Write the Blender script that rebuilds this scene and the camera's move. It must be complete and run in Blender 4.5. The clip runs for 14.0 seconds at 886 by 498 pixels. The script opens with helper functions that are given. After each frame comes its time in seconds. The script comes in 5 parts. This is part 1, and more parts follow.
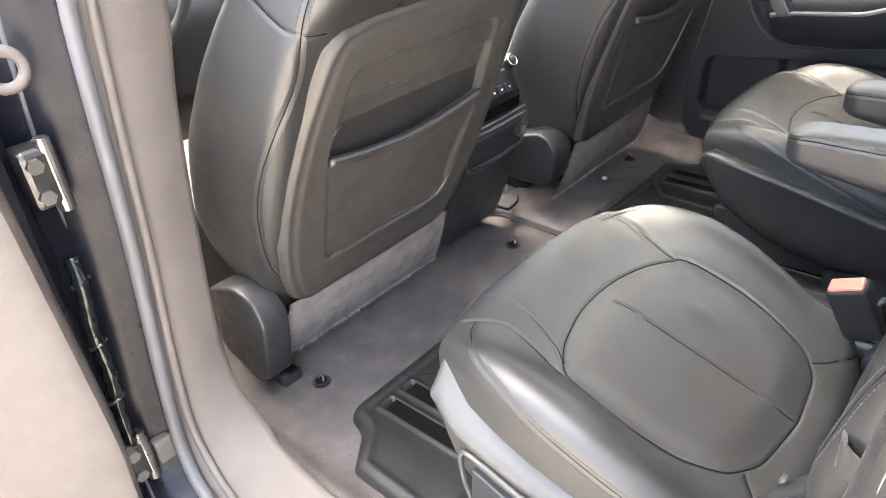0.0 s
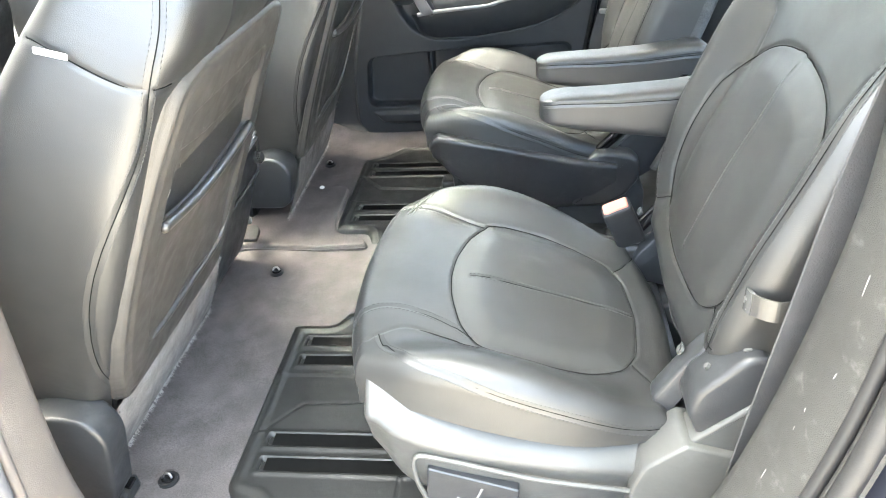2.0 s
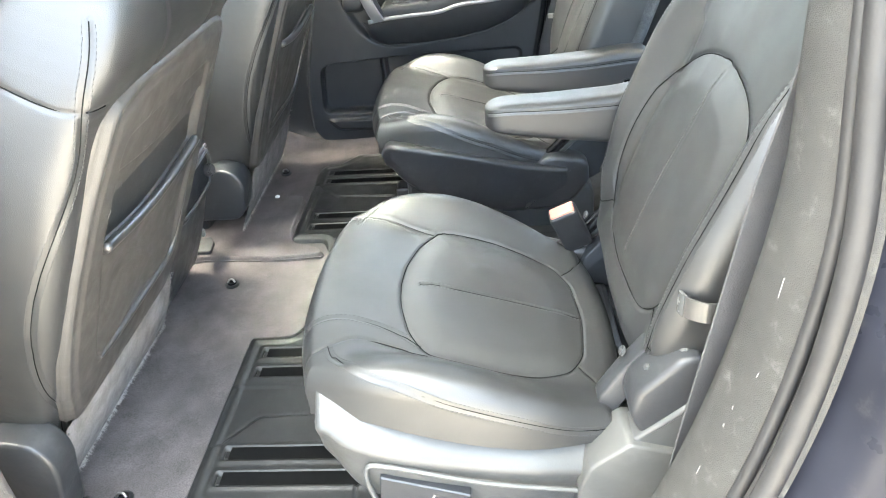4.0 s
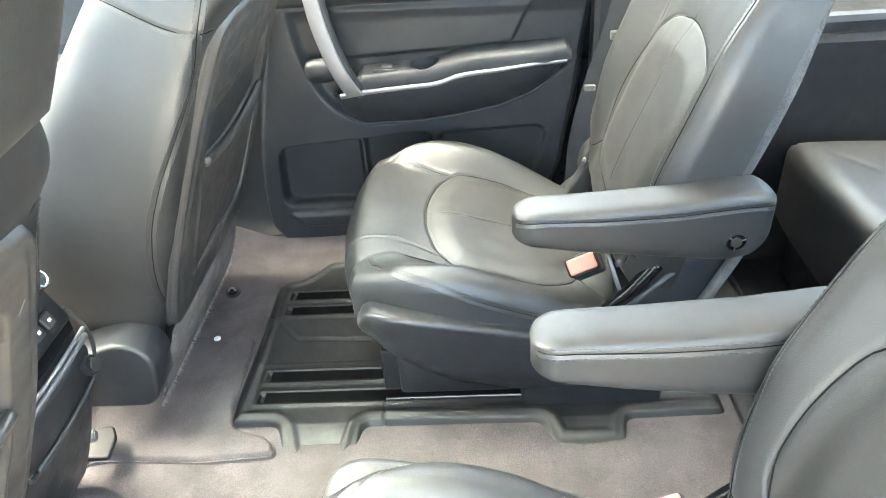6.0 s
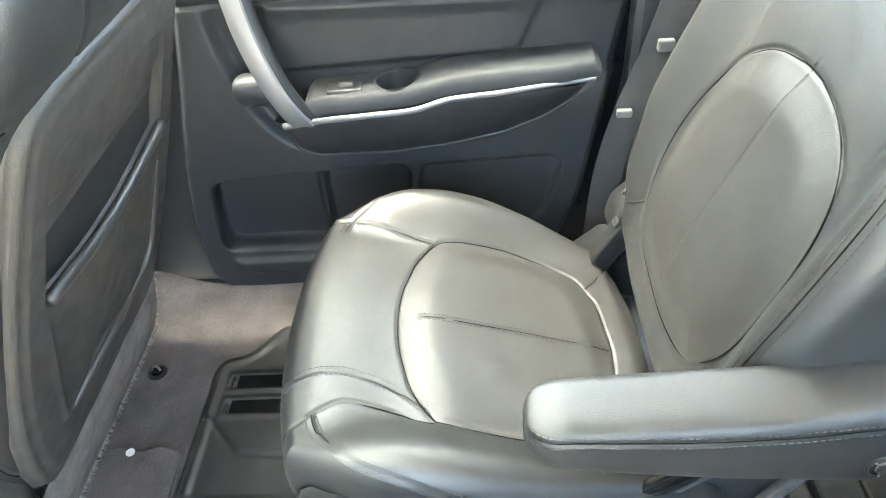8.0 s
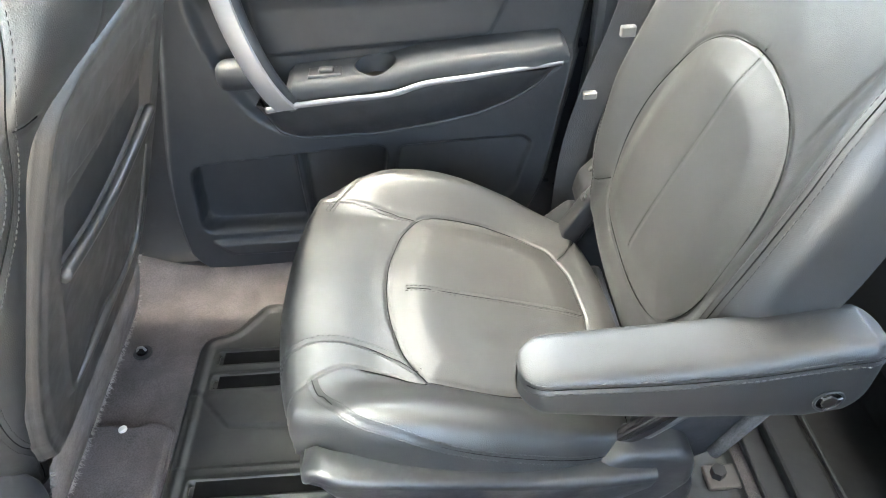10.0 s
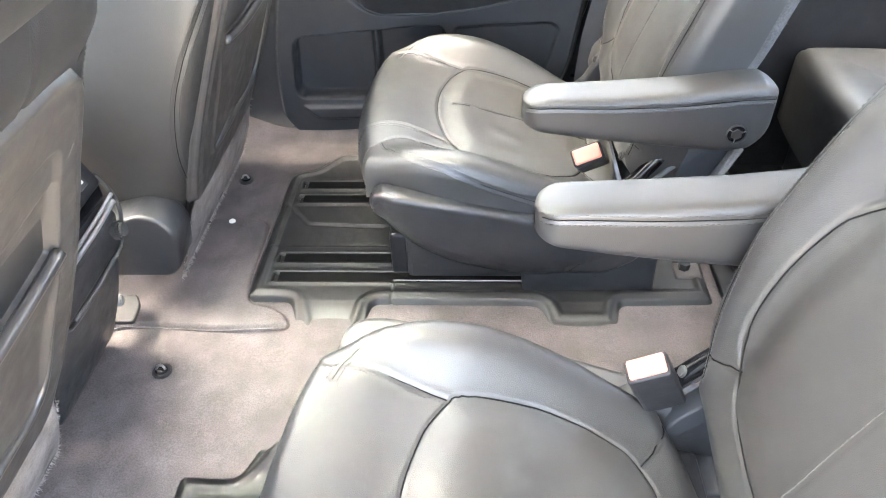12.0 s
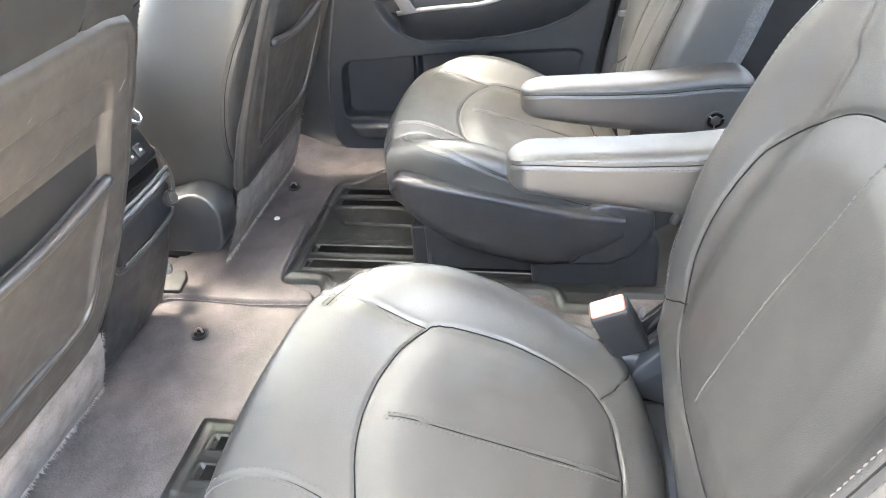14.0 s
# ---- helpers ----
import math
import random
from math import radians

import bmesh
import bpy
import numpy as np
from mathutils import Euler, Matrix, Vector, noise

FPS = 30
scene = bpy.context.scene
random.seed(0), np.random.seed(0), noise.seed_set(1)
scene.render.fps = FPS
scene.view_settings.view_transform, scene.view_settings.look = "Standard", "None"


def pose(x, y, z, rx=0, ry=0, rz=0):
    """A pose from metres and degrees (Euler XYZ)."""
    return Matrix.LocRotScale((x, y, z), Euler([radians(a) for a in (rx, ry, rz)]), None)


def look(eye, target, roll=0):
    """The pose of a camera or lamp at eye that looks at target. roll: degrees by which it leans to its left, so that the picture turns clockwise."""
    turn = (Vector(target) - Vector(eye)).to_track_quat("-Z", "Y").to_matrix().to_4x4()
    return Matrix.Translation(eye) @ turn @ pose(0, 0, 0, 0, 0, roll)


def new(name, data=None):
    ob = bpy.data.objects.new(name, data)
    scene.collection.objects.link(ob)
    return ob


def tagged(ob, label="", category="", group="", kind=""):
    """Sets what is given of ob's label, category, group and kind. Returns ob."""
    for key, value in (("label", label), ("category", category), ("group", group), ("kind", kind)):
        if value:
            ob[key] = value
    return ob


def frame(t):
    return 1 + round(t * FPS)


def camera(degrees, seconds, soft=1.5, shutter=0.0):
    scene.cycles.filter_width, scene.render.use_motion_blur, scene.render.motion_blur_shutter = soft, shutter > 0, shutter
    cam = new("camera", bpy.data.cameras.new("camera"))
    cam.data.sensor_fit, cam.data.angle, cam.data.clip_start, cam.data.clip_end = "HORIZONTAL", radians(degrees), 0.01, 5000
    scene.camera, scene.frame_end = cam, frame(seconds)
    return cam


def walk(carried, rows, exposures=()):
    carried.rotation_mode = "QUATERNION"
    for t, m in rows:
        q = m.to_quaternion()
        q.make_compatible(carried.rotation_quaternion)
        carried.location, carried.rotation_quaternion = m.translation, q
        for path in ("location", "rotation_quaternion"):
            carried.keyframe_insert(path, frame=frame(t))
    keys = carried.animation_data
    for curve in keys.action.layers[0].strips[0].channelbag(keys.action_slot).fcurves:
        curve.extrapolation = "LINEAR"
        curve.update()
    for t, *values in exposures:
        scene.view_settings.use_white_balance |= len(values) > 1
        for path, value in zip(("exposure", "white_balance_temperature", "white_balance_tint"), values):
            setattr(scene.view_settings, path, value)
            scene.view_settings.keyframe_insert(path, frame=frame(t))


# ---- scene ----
cam = camera(65.3, 14.0, soft=1.0)
PATH = [
    (0, (0.879, -1.122, 0.868), (-0.319, 0.102, -0.166), -5.8),
    (0.5, (0.811, -1.101, 0.85), (-0.259, 0.234, -0.187), -5.4),
    (1, (0.735, -1.151, 0.859), (-0.053, 0.359, -0.189), -6.8),
    (1.5, (0.641, -1.214, 0.885), (0.278, 0.429, -0.197), -6.3),
    (2, (0.579, -1.287, 0.905), (0.354, 0.382, -0.174), -4.5),
    (2.2, (0.575, -1.324, 0.908), (0.372, 0.351, -0.165), -4.2),
    (4.3, (0.615, -1.268, 0.929), (0.493, 0.405, -0.16), -4.2),
    (4.5, (0.609, -1.208, 0.938), (0.497, 0.464, -0.155), -3.6),
    (5, (0.592, -1.042, 0.938), (0.492, 0.628, -0.158), -3.4),
    (5.5, (0.568, -0.878, 0.933), (0.477, 0.79, -0.166), -4.0),
    (6, (0.563, -0.663, 0.931), (0.463, 1.001, -0.174), -4.3),
    (6.5, (0.557, -0.455, 0.915), (0.46, 1.206, -0.196), -3.6),
    (7, (0.559, -0.315, 0.912), (0.476, 1.341, -0.206), -4.2),
    (7.5, (0.578, -0.231, 0.924), (0.482, 1.349, -0.299), -4.6),
    (7.7, (0.581, -0.201, 0.929), (0.475, 1.34, -0.342), -4.8),
    (9.8, (0.523, -0.221, 0.969), (0.577, 1.266, -0.367), -2.1),
    (10, (0.536, -0.255, 0.967), (0.572, 1.235, -0.366), -2.6),
    (10.5, (0.52, -0.378, 0.957), (0.566, 1.121, -0.366), -2.3),
    (11, (0.515, -0.502, 0.939), (0.521, 1.006, -0.376), -1.8),
    (11.5, (0.529, -0.63, 0.938), (0.479, 0.888, -0.363), -1.9),
    (12, (0.552, -0.738, 0.919), (0.444, 0.784, -0.375), -2.5),
    (12.5, (0.575, -0.815, 0.888), (0.394, 0.796, -0.283), -2.0),
    (13, (0.601, -0.875, 0.857), (0.336, 0.757, -0.268), -2.3),
    (13.5, (0.633, -0.866, 0.836), (0.325, 0.761, -0.286), -3.6),
    (14, (0.673, -0.909, 0.858), (0.357, 0.715, -0.265), -4.4),
]
walk(cam, [(t, look(eye, target, roll)) for t, eye, target, roll in PATH], [(0, 3.65, 7000, 6), (0.5, 4.08, 6850, 2), (1.0, 4.22, 6800, 0), (2, 4.35, 6750, -4), (4.5, 4.32, 6700, -4), (5, 4.38, 6700, -4), (5.5, 4.55, 6700, -4), (6, 4.7, 6700, -6), (6.5, 4.84, 6600, -7), (7.5, 4.82, 6680, -7), (10, 4.7, 6620, -2), (11, 4.85, 6780, 2), (12, 4.85, 6900, 4), (13, 4.92, 6950, 6), (14, 4.75, 6950, 3)])

# ---- world, sun, exposure ----
world = bpy.data.worlds.new("sky")
scene.world = world
world.use_nodes = True
wn = world.node_tree.nodes
sky = wn.new("ShaderNodeTexSky")
sky.sky_type, sky.sun_disc = "NISHITA", False
sky.sun_elevation, sky.sun_rotation = radians(67), radians(296)
sky.air_density, sky.dust_density, sky.ozone_density = 0.6, 8.0, 1.0
wn["Background"].inputs["Strength"].default_value = 0.30
world.node_tree.links.new(sky.outputs["Color"], wn["Background"].inputs["Color"])
sun = new("sun", bpy.data.lights.new("sun", "SUN"))
sun.data.energy, sun.data.angle, sun.data.color = 0.48, radians(70), (0.95, 0.98, 1.0)
sun.matrix_world = look((0.46, -0.27, 1.2), (0.3, 0.0, 0.3))

# ---- materials ----


def material(name, base, rough, metal=0.0, soft_bump=0.12, grain=0.0, grain_scale=400.0, cells=False, mottle=0.15, mottle_scale=9.0, rough_var=0.08, wear=None, spec=0.5, speckle=0.0):
    """A surface with colour mottling, uneven gloss and a fine relief."""
    m = bpy.data.materials.new(name)
    m.use_nodes = True
    nt = m.node_tree
    n, link = nt.nodes, nt.links.new
    b = n["Principled BSDF"]
    b.inputs["Metallic"].default_value = metal
    b.inputs["Specular IOR Level"].default_value = spec
    tc = n.new("ShaderNodeTexCoord")
    big = n.new("ShaderNodeTexNoise")
    big.inputs["Scale"].default_value, big.inputs["Detail"].default_value = mottle_scale, 5
    link(tc.outputs["Object"], big.inputs["Vector"])
    ramp = n.new("ShaderNodeValToRGB")
    lo, hi = [max(0, c * (1 - mottle)) for c in base], [c * (1 + mottle) for c in base]
    ramp.color_ramp.elements[0].position, ramp.color_ramp.elements[1].position = 0.3, 0.7
    ramp.color_ramp.elements[0].color, ramp.color_ramp.elements[1].color = (*lo, 1), (*hi, 1)
    link(big.outputs["Fac"], ramp.inputs["Fac"])
    colour = ramp.outputs["Color"]
    if wear:
        tint, amount, scale = wear
        w = n.new("ShaderNodeTexNoise")
        w.inputs["Scale"].default_value, w.inputs["Detail"].default_value, w.inputs["Roughness"].default_value = scale, 8, 0.7
        link(tc.outputs["Object"], w.inputs["Vector"])
        wr = n.new("ShaderNodeMapRange")
        wr.inputs["From Min"].default_value, wr.inputs["From Max"].default_value, wr.inputs["To Max"].default_value = 0.56, 0.75, amount
        link(w.outputs["Fac"], wr.inputs["Value"])
        mx = n.new("ShaderNodeMix")
        mx.data_type = "RGBA"
        link(wr.outputs["Result"], mx.inputs["Factor"])
        link(colour, mx.inputs["A"])
        mx.inputs["B"].default_value = (*tint, 1)
        colour = mx.outputs["Result"]
    if speckle:
        s = n.new("ShaderNodeTexNoise")
        s.inputs["Scale"].default_value, s.inputs["Detail"].default_value = 420, 3
        link(tc.outputs["Object"], s.inputs["Vector"])
        sr = n.new("ShaderNodeMapRange")
        sr.inputs["From Min"].default_value, sr.inputs["From Max"].default_value = 0.30, 0.64
        sr.inputs["To Min"].default_value, sr.inputs["To Max"].default_value = 1 - speckle, 1 + speckle
        link(s.outputs["Fac"], sr.inputs["Value"])
        sm = n.new("ShaderNodeMix")
        sm.data_type, sm.blend_type = "RGBA", "MULTIPLY"
        sm.inputs["Factor"].default_value = 1.0
        link(colour, sm.inputs["A"])
        link(sr.outputs["Result"], sm.inputs["B"])
        colour = sm.outputs["Result"]
    link(colour, b.inputs["Base Color"])
    rr = n.new("ShaderNodeMapRange")
    rr.inputs["From Min"].default_value, rr.inputs["From Max"].default_value = 0.3, 0.7
    rr.inputs["To Min"].default_value, rr.inputs["To Max"].default_value = max(0.02, rough - rough_var), min(1, rough + rough_var)
    mid = n.new("ShaderNodeTexNoise")
    mid.inputs["Scale"].default_value, mid.inputs["Detail"].default_value = mottle_scale * 3.7, 4
    link(tc.outputs["Object"], mid.inputs["Vector"])
    link(mid.outputs["Fac"], rr.inputs["Value"])
    link(rr.outputs["Result"], b.inputs["Roughness"])
    if grain:
        if cells:
            g = n.new("ShaderNodeTexVoronoi")
            g.feature = "DISTANCE_TO_EDGE"
            out = g.outputs["Distance"]
        else:
            g = n.new("ShaderNodeTexNoise")
            g.inputs["Detail"].default_value = 3
            out = g.outputs["Fac"]
        g.inputs["Scale"].default_value = grain_scale
        link(tc.outputs["Object"], g.inputs["Vector"])
        bump = n.new("ShaderNodeBump")
        bump.inputs["Strength"].default_value, bump.inputs["Distance"].default_value = grain, 0.001
        link(out, bump.inputs["Height"])
        soft = n.new("ShaderNodeBump")
        soft.inputs["Strength"].default_value, soft.inputs["Distance"].default_value = soft_bump, 0.01
        link(mid.outputs["Fac"], soft.inputs["Height"])
        link(soft.outputs["Normal"], bump.inputs["Normal"])
        link(bump.outputs["Normal"], b.inputs["Normal"])
    return m


LEATHER = material("black_leather", (0.019, 0.0192, 0.019), 0.49, soft_bump=0.045, rough_var=0.04, grain=0.22, grain_scale=520, cells=True, mottle=0.2, mottle_scale=7, wear=((0.024, 0.024, 0.0235), 0.5, 6), spec=0.95)
PERF = material("insert_leather", (0.024, 0.0236, 0.0226), 0.53, soft_bump=0.03, rough_var=0.04, grain=0.22, grain_scale=600, cells=True, mottle=0.16, mottle_scale=6, wear=((0.027, 0.026, 0.025), 0.5, 7), spec=0.9)
THREAD = material("thread", (0.045, 0.045, 0.044), 0.7)
SEAM_SHADE = material("seam_shade_black", (0.006, 0.006, 0.006), 0.85, spec=0.15)
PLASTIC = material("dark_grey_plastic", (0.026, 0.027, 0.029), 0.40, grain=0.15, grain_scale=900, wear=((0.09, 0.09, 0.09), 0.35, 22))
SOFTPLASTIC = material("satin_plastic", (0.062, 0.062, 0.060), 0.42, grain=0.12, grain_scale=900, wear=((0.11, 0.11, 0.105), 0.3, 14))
PANEL = material("seat_back_plastic", (0.058, 0.054, 0.049), 0.5, grain=0.12, grain_scale=900, mottle=0.06, wear=((0.075, 0.071, 0.066), 0.2, 16))
DOORPLASTIC = material("door_plastic", (0.022, 0.0245, 0.028), 0.50, grain=0.2, grain_scale=800, cells=True, mottle=0.08)
DOORCLOTH = material("door_vinyl", (0.030, 0.033, 0.037), 0.64, grain=0.25, grain_scale=700, cells=True, mottle=0.06)
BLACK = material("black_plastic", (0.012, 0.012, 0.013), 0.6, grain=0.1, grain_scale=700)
SLOT = material("slot_shade_black", (0.004, 0.004, 0.004), 0.8, spec=0.1)
GLOSS = material("gloss_black", (0.008, 0.008, 0.009), 0.15)
TRAY = material("rubbery_tray_plastic", (0.016, 0.016, 0.0157), 0.47, grain=0.2, grain_scale=900, wear=((0.045, 0.045, 0.043), 0.4, 18))
CARPET = material("grey_carpet", (0.094, 0.084, 0.083), 0.95, grain=1.0, grain_scale=650, mottle=0.22, mottle_scale=16, wear=((0.15, 0.138, 0.134), 0.4, 30), spec=0.1, speckle=0.24)
FLAP = material("light_carpet", (0.25, 0.23, 0.22), 0.95, grain=1.0, grain_scale=700, mottle=0.2, mottle_scale=30, spec=0.1, speckle=0.18)
BACKCARPET = material("dark_carpet", (0.11, 0.11, 0.11), 0.95, grain=1.0, grain_scale=700, mottle=0.2, mottle_scale=30, spec=0.1, speckle=0.2)
TRIM = material("pillar_trim", (0.120, 0.105, 0.094), 0.6, grain=0.6, grain_scale=900, mottle=0.1, wear=((0.15, 0.135, 0.125), 0.3, 25))
REARTRIM = material("rear_pillar_trim", (0.027, 0.027, 0.026), 0.6, grain=0.6, grain_scale=900, mottle=0.12, wear=((0.16, 0.16, 0.15), 0.5, 40))
SEAL = material("weatherstrip_rubber", (0.10, 0.10, 0.105), 0.5, grain=0.2, grain_scale=500)
PAINT = material("dark_paint", (0.010, 0.011, 0.016), 0.34, spec=0.25, mottle=0.3, wear=((0.06, 0.06, 0.06), 0.5, 30))
SILVER = material("silver_trim", (0.27, 0.27, 0.28), 0.48, metal=0.6, mottle=0.05)
CHROME = material("chrome", (0.75, 0.75, 0.76), 0.10, metal=1.0, mottle=0.03)
STEEL = material("bare_steel", (0.35, 0.34, 0.33), 0.35, metal=1.0, grain=0.2, grain_scale=300, wear=((0.12, 0.08, 0.05), 0.5, 60))
RAILMETAL = material("rail_steel", (0.10, 0.10, 0.10), 0.35, metal=0.9, wear=((0.25, 0.2, 0.15), 0.6, 90))
RED = material("red_button", (0.60, 0.20, 0.15), 0.5, spec=0.3)
PALE = material("pale_plastic", (0.17, 0.167, 0.16), 0.5, mottle=0.08)
SCUFF = material("bare_scratch", (0.20, 0.195, 0.185), 0.8)
STRAP_HIGHLIGHT = material("strap_highlight", (0.07, 0.07, 0.068), 0.28)
POCKETRIM = material("polished_rim", (0.045, 0.043, 0.040), 0.32, mottle=0.05, rough_var=0.04, spec=0.9)
WEB = material("belt_webbing", (0.05, 0.05, 0.052), 0.7, grain=1.0, grain_scale=450)
TAG = material("white_tag", (0.75, 0.74, 0.72), 0.7)
HEADLINER = material("headliner", (0.66, 0.64, 0.60), 0.95, grain=0.4)
CONCRETE = material("bounce_concrete", (0.40, 0.365, 0.32), 0.9, grain=1.0, grain_scale=90, mottle=0.2, mottle_scale=2, wear=((0.46, 0.43, 0.39), 0.5, 40))
WOOD = material("weathered_boards", (0.55, 0.53, 0.48), 0.8, grain=0.6, grain_scale=80, mottle=0.25, mottle_scale=6)
FLOWER = material("pink_flowers", (0.45, 0.12, 0.18), 0.8, mottle=0.4, mottle_scale=40)
PLANT = material("pale_leaves", (0.30, 0.36, 0.24), 0.8, mottle=0.4, mottle_scale=40)
glass = bpy.data.materials.new("window_glass")
glass.use_nodes = True
gb = glass.node_tree.nodes["Principled BSDF"]
gb.inputs["Base Color"].default_value, gb.inputs["Roughness"].default_value = (0.75, 0.85, 0.86, 1), 0.0
gb.inputs["Transmission Weight"].default_value, gb.inputs["IOR"].default_value = 1.0, 1.1

tinted = glass.copy()
tinted.name = "privacy_glass"
tinted.node_tree.nodes["Principled BSDF"].inputs["Base Color"].default_value = (0.64, 0.68, 0.68, 1)

roof_tint = glass.copy()
roof_tint.name = "added_roof_glass"
roof_tint.node_tree.nodes["Principled BSDF"].inputs["Base Color"].default_value = (0.50, 0.55, 0.55, 1)

# ---- building helpers ----
from mathutils.bvhtree import BVHTree

BASE = {}


def thing(name, loc, label, category, group="", kind=""):
    ob = new(name)
    ob.location = loc
    ob.empty_display_size = 0.05
    BASE[ob] = np.array(loc, float)
    return tagged(ob, label, category, group, kind)


def solid(name, verts, faces, mat, parent=None, label="", smooth=True, category="", kind="", group=""):
    """One mesh object, as a part under parent or as a thing of its own."""
    off = BASE.get(parent, np.zeros(3)) if parent else np.zeros(3)
    me = bpy.data.meshes.new(name)
    me.from_pydata((np.asarray(verts, float) - off).tolist(), [], [list(map(int, f)) for f in faces])
    me.materials.append(mat)
    me.update()
    if smooth:
        me.shade_smooth()
    ob = new(name, me)
    if parent:
        ob.parent = parent
        BASE[ob] = off
    return tagged(ob, label, category, group, kind)


def part(name, bm, mat, parent=None, label="", smooth=False, category="", kind="", group=""):
    bmesh.ops.recalc_face_normals(bm, faces=bm.faces)
    bm.verts.index_update()
    v = [tuple(p.co) for p in bm.verts]
    f = [[q.index for q in p.verts] for p in bm.faces]
    bm.free()
    return solid(name, v, f, mat, parent, label, smooth, category, kind, group)


def smooth_by_angle(ob, degrees=35):
    ob.data.shade_smooth()
    ob.data.set_sharp_from_angle(angle=radians(degrees))
    return ob


def block(cx, cy, cz, sx, sy, sz, bevel=0.003, segs=2, m=None, taper=None):
    """A rounded box as a bmesh; taper shrinks its top."""
    bm = bmesh.new()
    bmesh.ops.create_cube(bm, size=1)
    for v in bm.verts:
        k = taper if taper and v.co.z > 0 else 1
        v.co = (v.co.x * sx * k, v.co.y * sy * k, v.co.z * sz)
    if bevel:
        bmesh.ops.bevel(bm, geom=bm.edges[:], offset=bevel, segments=segs, profile=0.5, affect="EDGES")
    mm = Matrix.Translation((cx, cy, cz)) @ (m or Matrix())
    bmesh.ops.transform(bm, matrix=mm, verts=bm.verts)
    return bm


def disc(c, axis, r, depth, segs=24, bevel=0.0, r2=None):
    bm = bmesh.new()
    bmesh.ops.create_cone(bm, cap_ends=True, segments=segs, radius1=r, radius2=r if r2 is None else r2, depth=depth)
    if bevel:
        bmesh.ops.bevel(bm, geom=[e for e in bm.edges if abs(e.verts[0].co.z - e.verts[1].co.z) < 1e-6], offset=bevel, segments=2, affect="EDGES")
    q = Vector((0, 0, 1)).rotation_difference(Vector(axis).normalized())
    bmesh.ops.transform(bm, matrix=Matrix.Translation(c) @ q.to_matrix().to_4x4(), verts=bm.verts)
    return bm


def prism(outline, axis, lo, hi, bevel=0.003, segs=2):
    """A plate: a flat outline, pushed along axis from lo to hi, with rounded edges."""
    bm = bmesh.new()
    ring = {"y": lambda p, d: (p[0], d, p[1]), "x": lambda p, d: (d, p[0], p[1]), "z": lambda p, d: (p[0], p[1], d)}[axis]
    a = [bm.verts.new(ring(p, lo)) for p in outline]
    b = [bm.verts.new(ring(p, hi)) for p in outline]
    n = len(a)
    bm.faces.new(a), bm.faces.new(b)
    for i in range(n):
        bm.faces.new((a[i], a[(i + 1) % n], b[(i + 1) % n], b[i]))
    bmesh.ops.recalc_face_normals(bm, faces=bm.faces)
    if bevel:
        rims = [e for e in bm.edges if all(v in set(a) for v in e.verts) or all(v in set(b) for v in e.verts)]
        bmesh.ops.bevel(bm, geom=rims, offset=bevel, segments=segs, profile=0.5, affect="EDGES")
    return bm


def spline(pts, step=0.006, closed=False):
    """A smooth line through the points, in even steps."""
    p = np.asarray(pts, float)
    n = len(p)
    idx = lambda i: p[i % n] if closed else p[min(max(i, 0), n - 1)]
    out = []
    for i in range(n if closed else n - 1):
        a, b, c, d = idx(i - 1), idx(i), idx(i + 1), idx(i + 2)
        k = max(2, int(np.linalg.norm(c - b) / step))
        t = (np.arange(k) / k)[:, None]
        out.append(0.5 * (2 * b + (c - a) * t + (2 * a - 5 * b + 4 * c - d) * t**2 + (3 * b - a - 3 * c + d) * t**3))
    if not closed:
        out.append(p[-1:])
    return np.concatenate(out)


def tube(pts, r, sides=8, closed=False, flat=1.0, caps=True):
    """A round cord along a line; r may change along it."""
    p = np.asarray(pts, float)
    n = len(p)
    rr = np.full(n, r) if np.isscalar(r) else np.asarray(r)
    tan = np.gradient(p, axis=0)
    if closed:
        tan = np.roll(p, -1, 0) - np.roll(p, 1, 0)
    tan /= np.linalg.norm(tan, axis=1)[:, None] + 1e-12
    up = np.array([0, 0, 1.0]) if abs(tan[0][2]) < 0.9 else np.array([1.0, 0, 0])
    verts, faces = [], []
    for i in range(n):
        s = np.cross(tan[i], up)
        s /= np.linalg.norm(s)
        up = np.cross(s, tan[i])
        for k in range(sides):
            a = 2 * math.pi * k / sides
            verts.append(p[i] + rr[i] * (math.cos(a) * s * flat + math.sin(a) * up))
    for i in range(n if closed else n - 1):
        j = (i + 1) % n
        for k in range(sides):
            l = (k + 1) % sides
            faces.append((i * sides + k, i * sides + l, j * sides + l, j * sides + k))
    if caps and not closed:
        faces.append(list(range(sides))[::-1])
        faces.append([(n - 1) * sides + k for k in range(sides)])
    return np.array(verts), faces


def sweep(path, section, ups):
    """A strip: the flat section (pairs along side and up) carried along the path."""
    p = np.asarray(path, float)
    tan = np.gradient(p, axis=0)
    tan /= np.linalg.norm(tan, axis=1)[:, None]
    ups = np.broadcast_to(np.asarray(ups, float), p.shape)
    m = len(section)
    verts, faces = [], []
    for i in range(len(p)):
        s = np.cross(tan[i], ups[i])
        s /= np.linalg.norm(s)
        u = np.cross(s, tan[i])
        verts += [p[i] + a * s + b * u for a, b in section]
    for i in range(len(p) - 1):
        for k in range(m):
            l = (k + 1) % m
            faces.append((i * m + k, i * m + l, (i + 1) * m + l, (i + 1) * m + k))
    faces += [list(range(m))[::-1], [(len(p) - 1) * m + k for k in range(m)]]
    return np.array(verts), faces


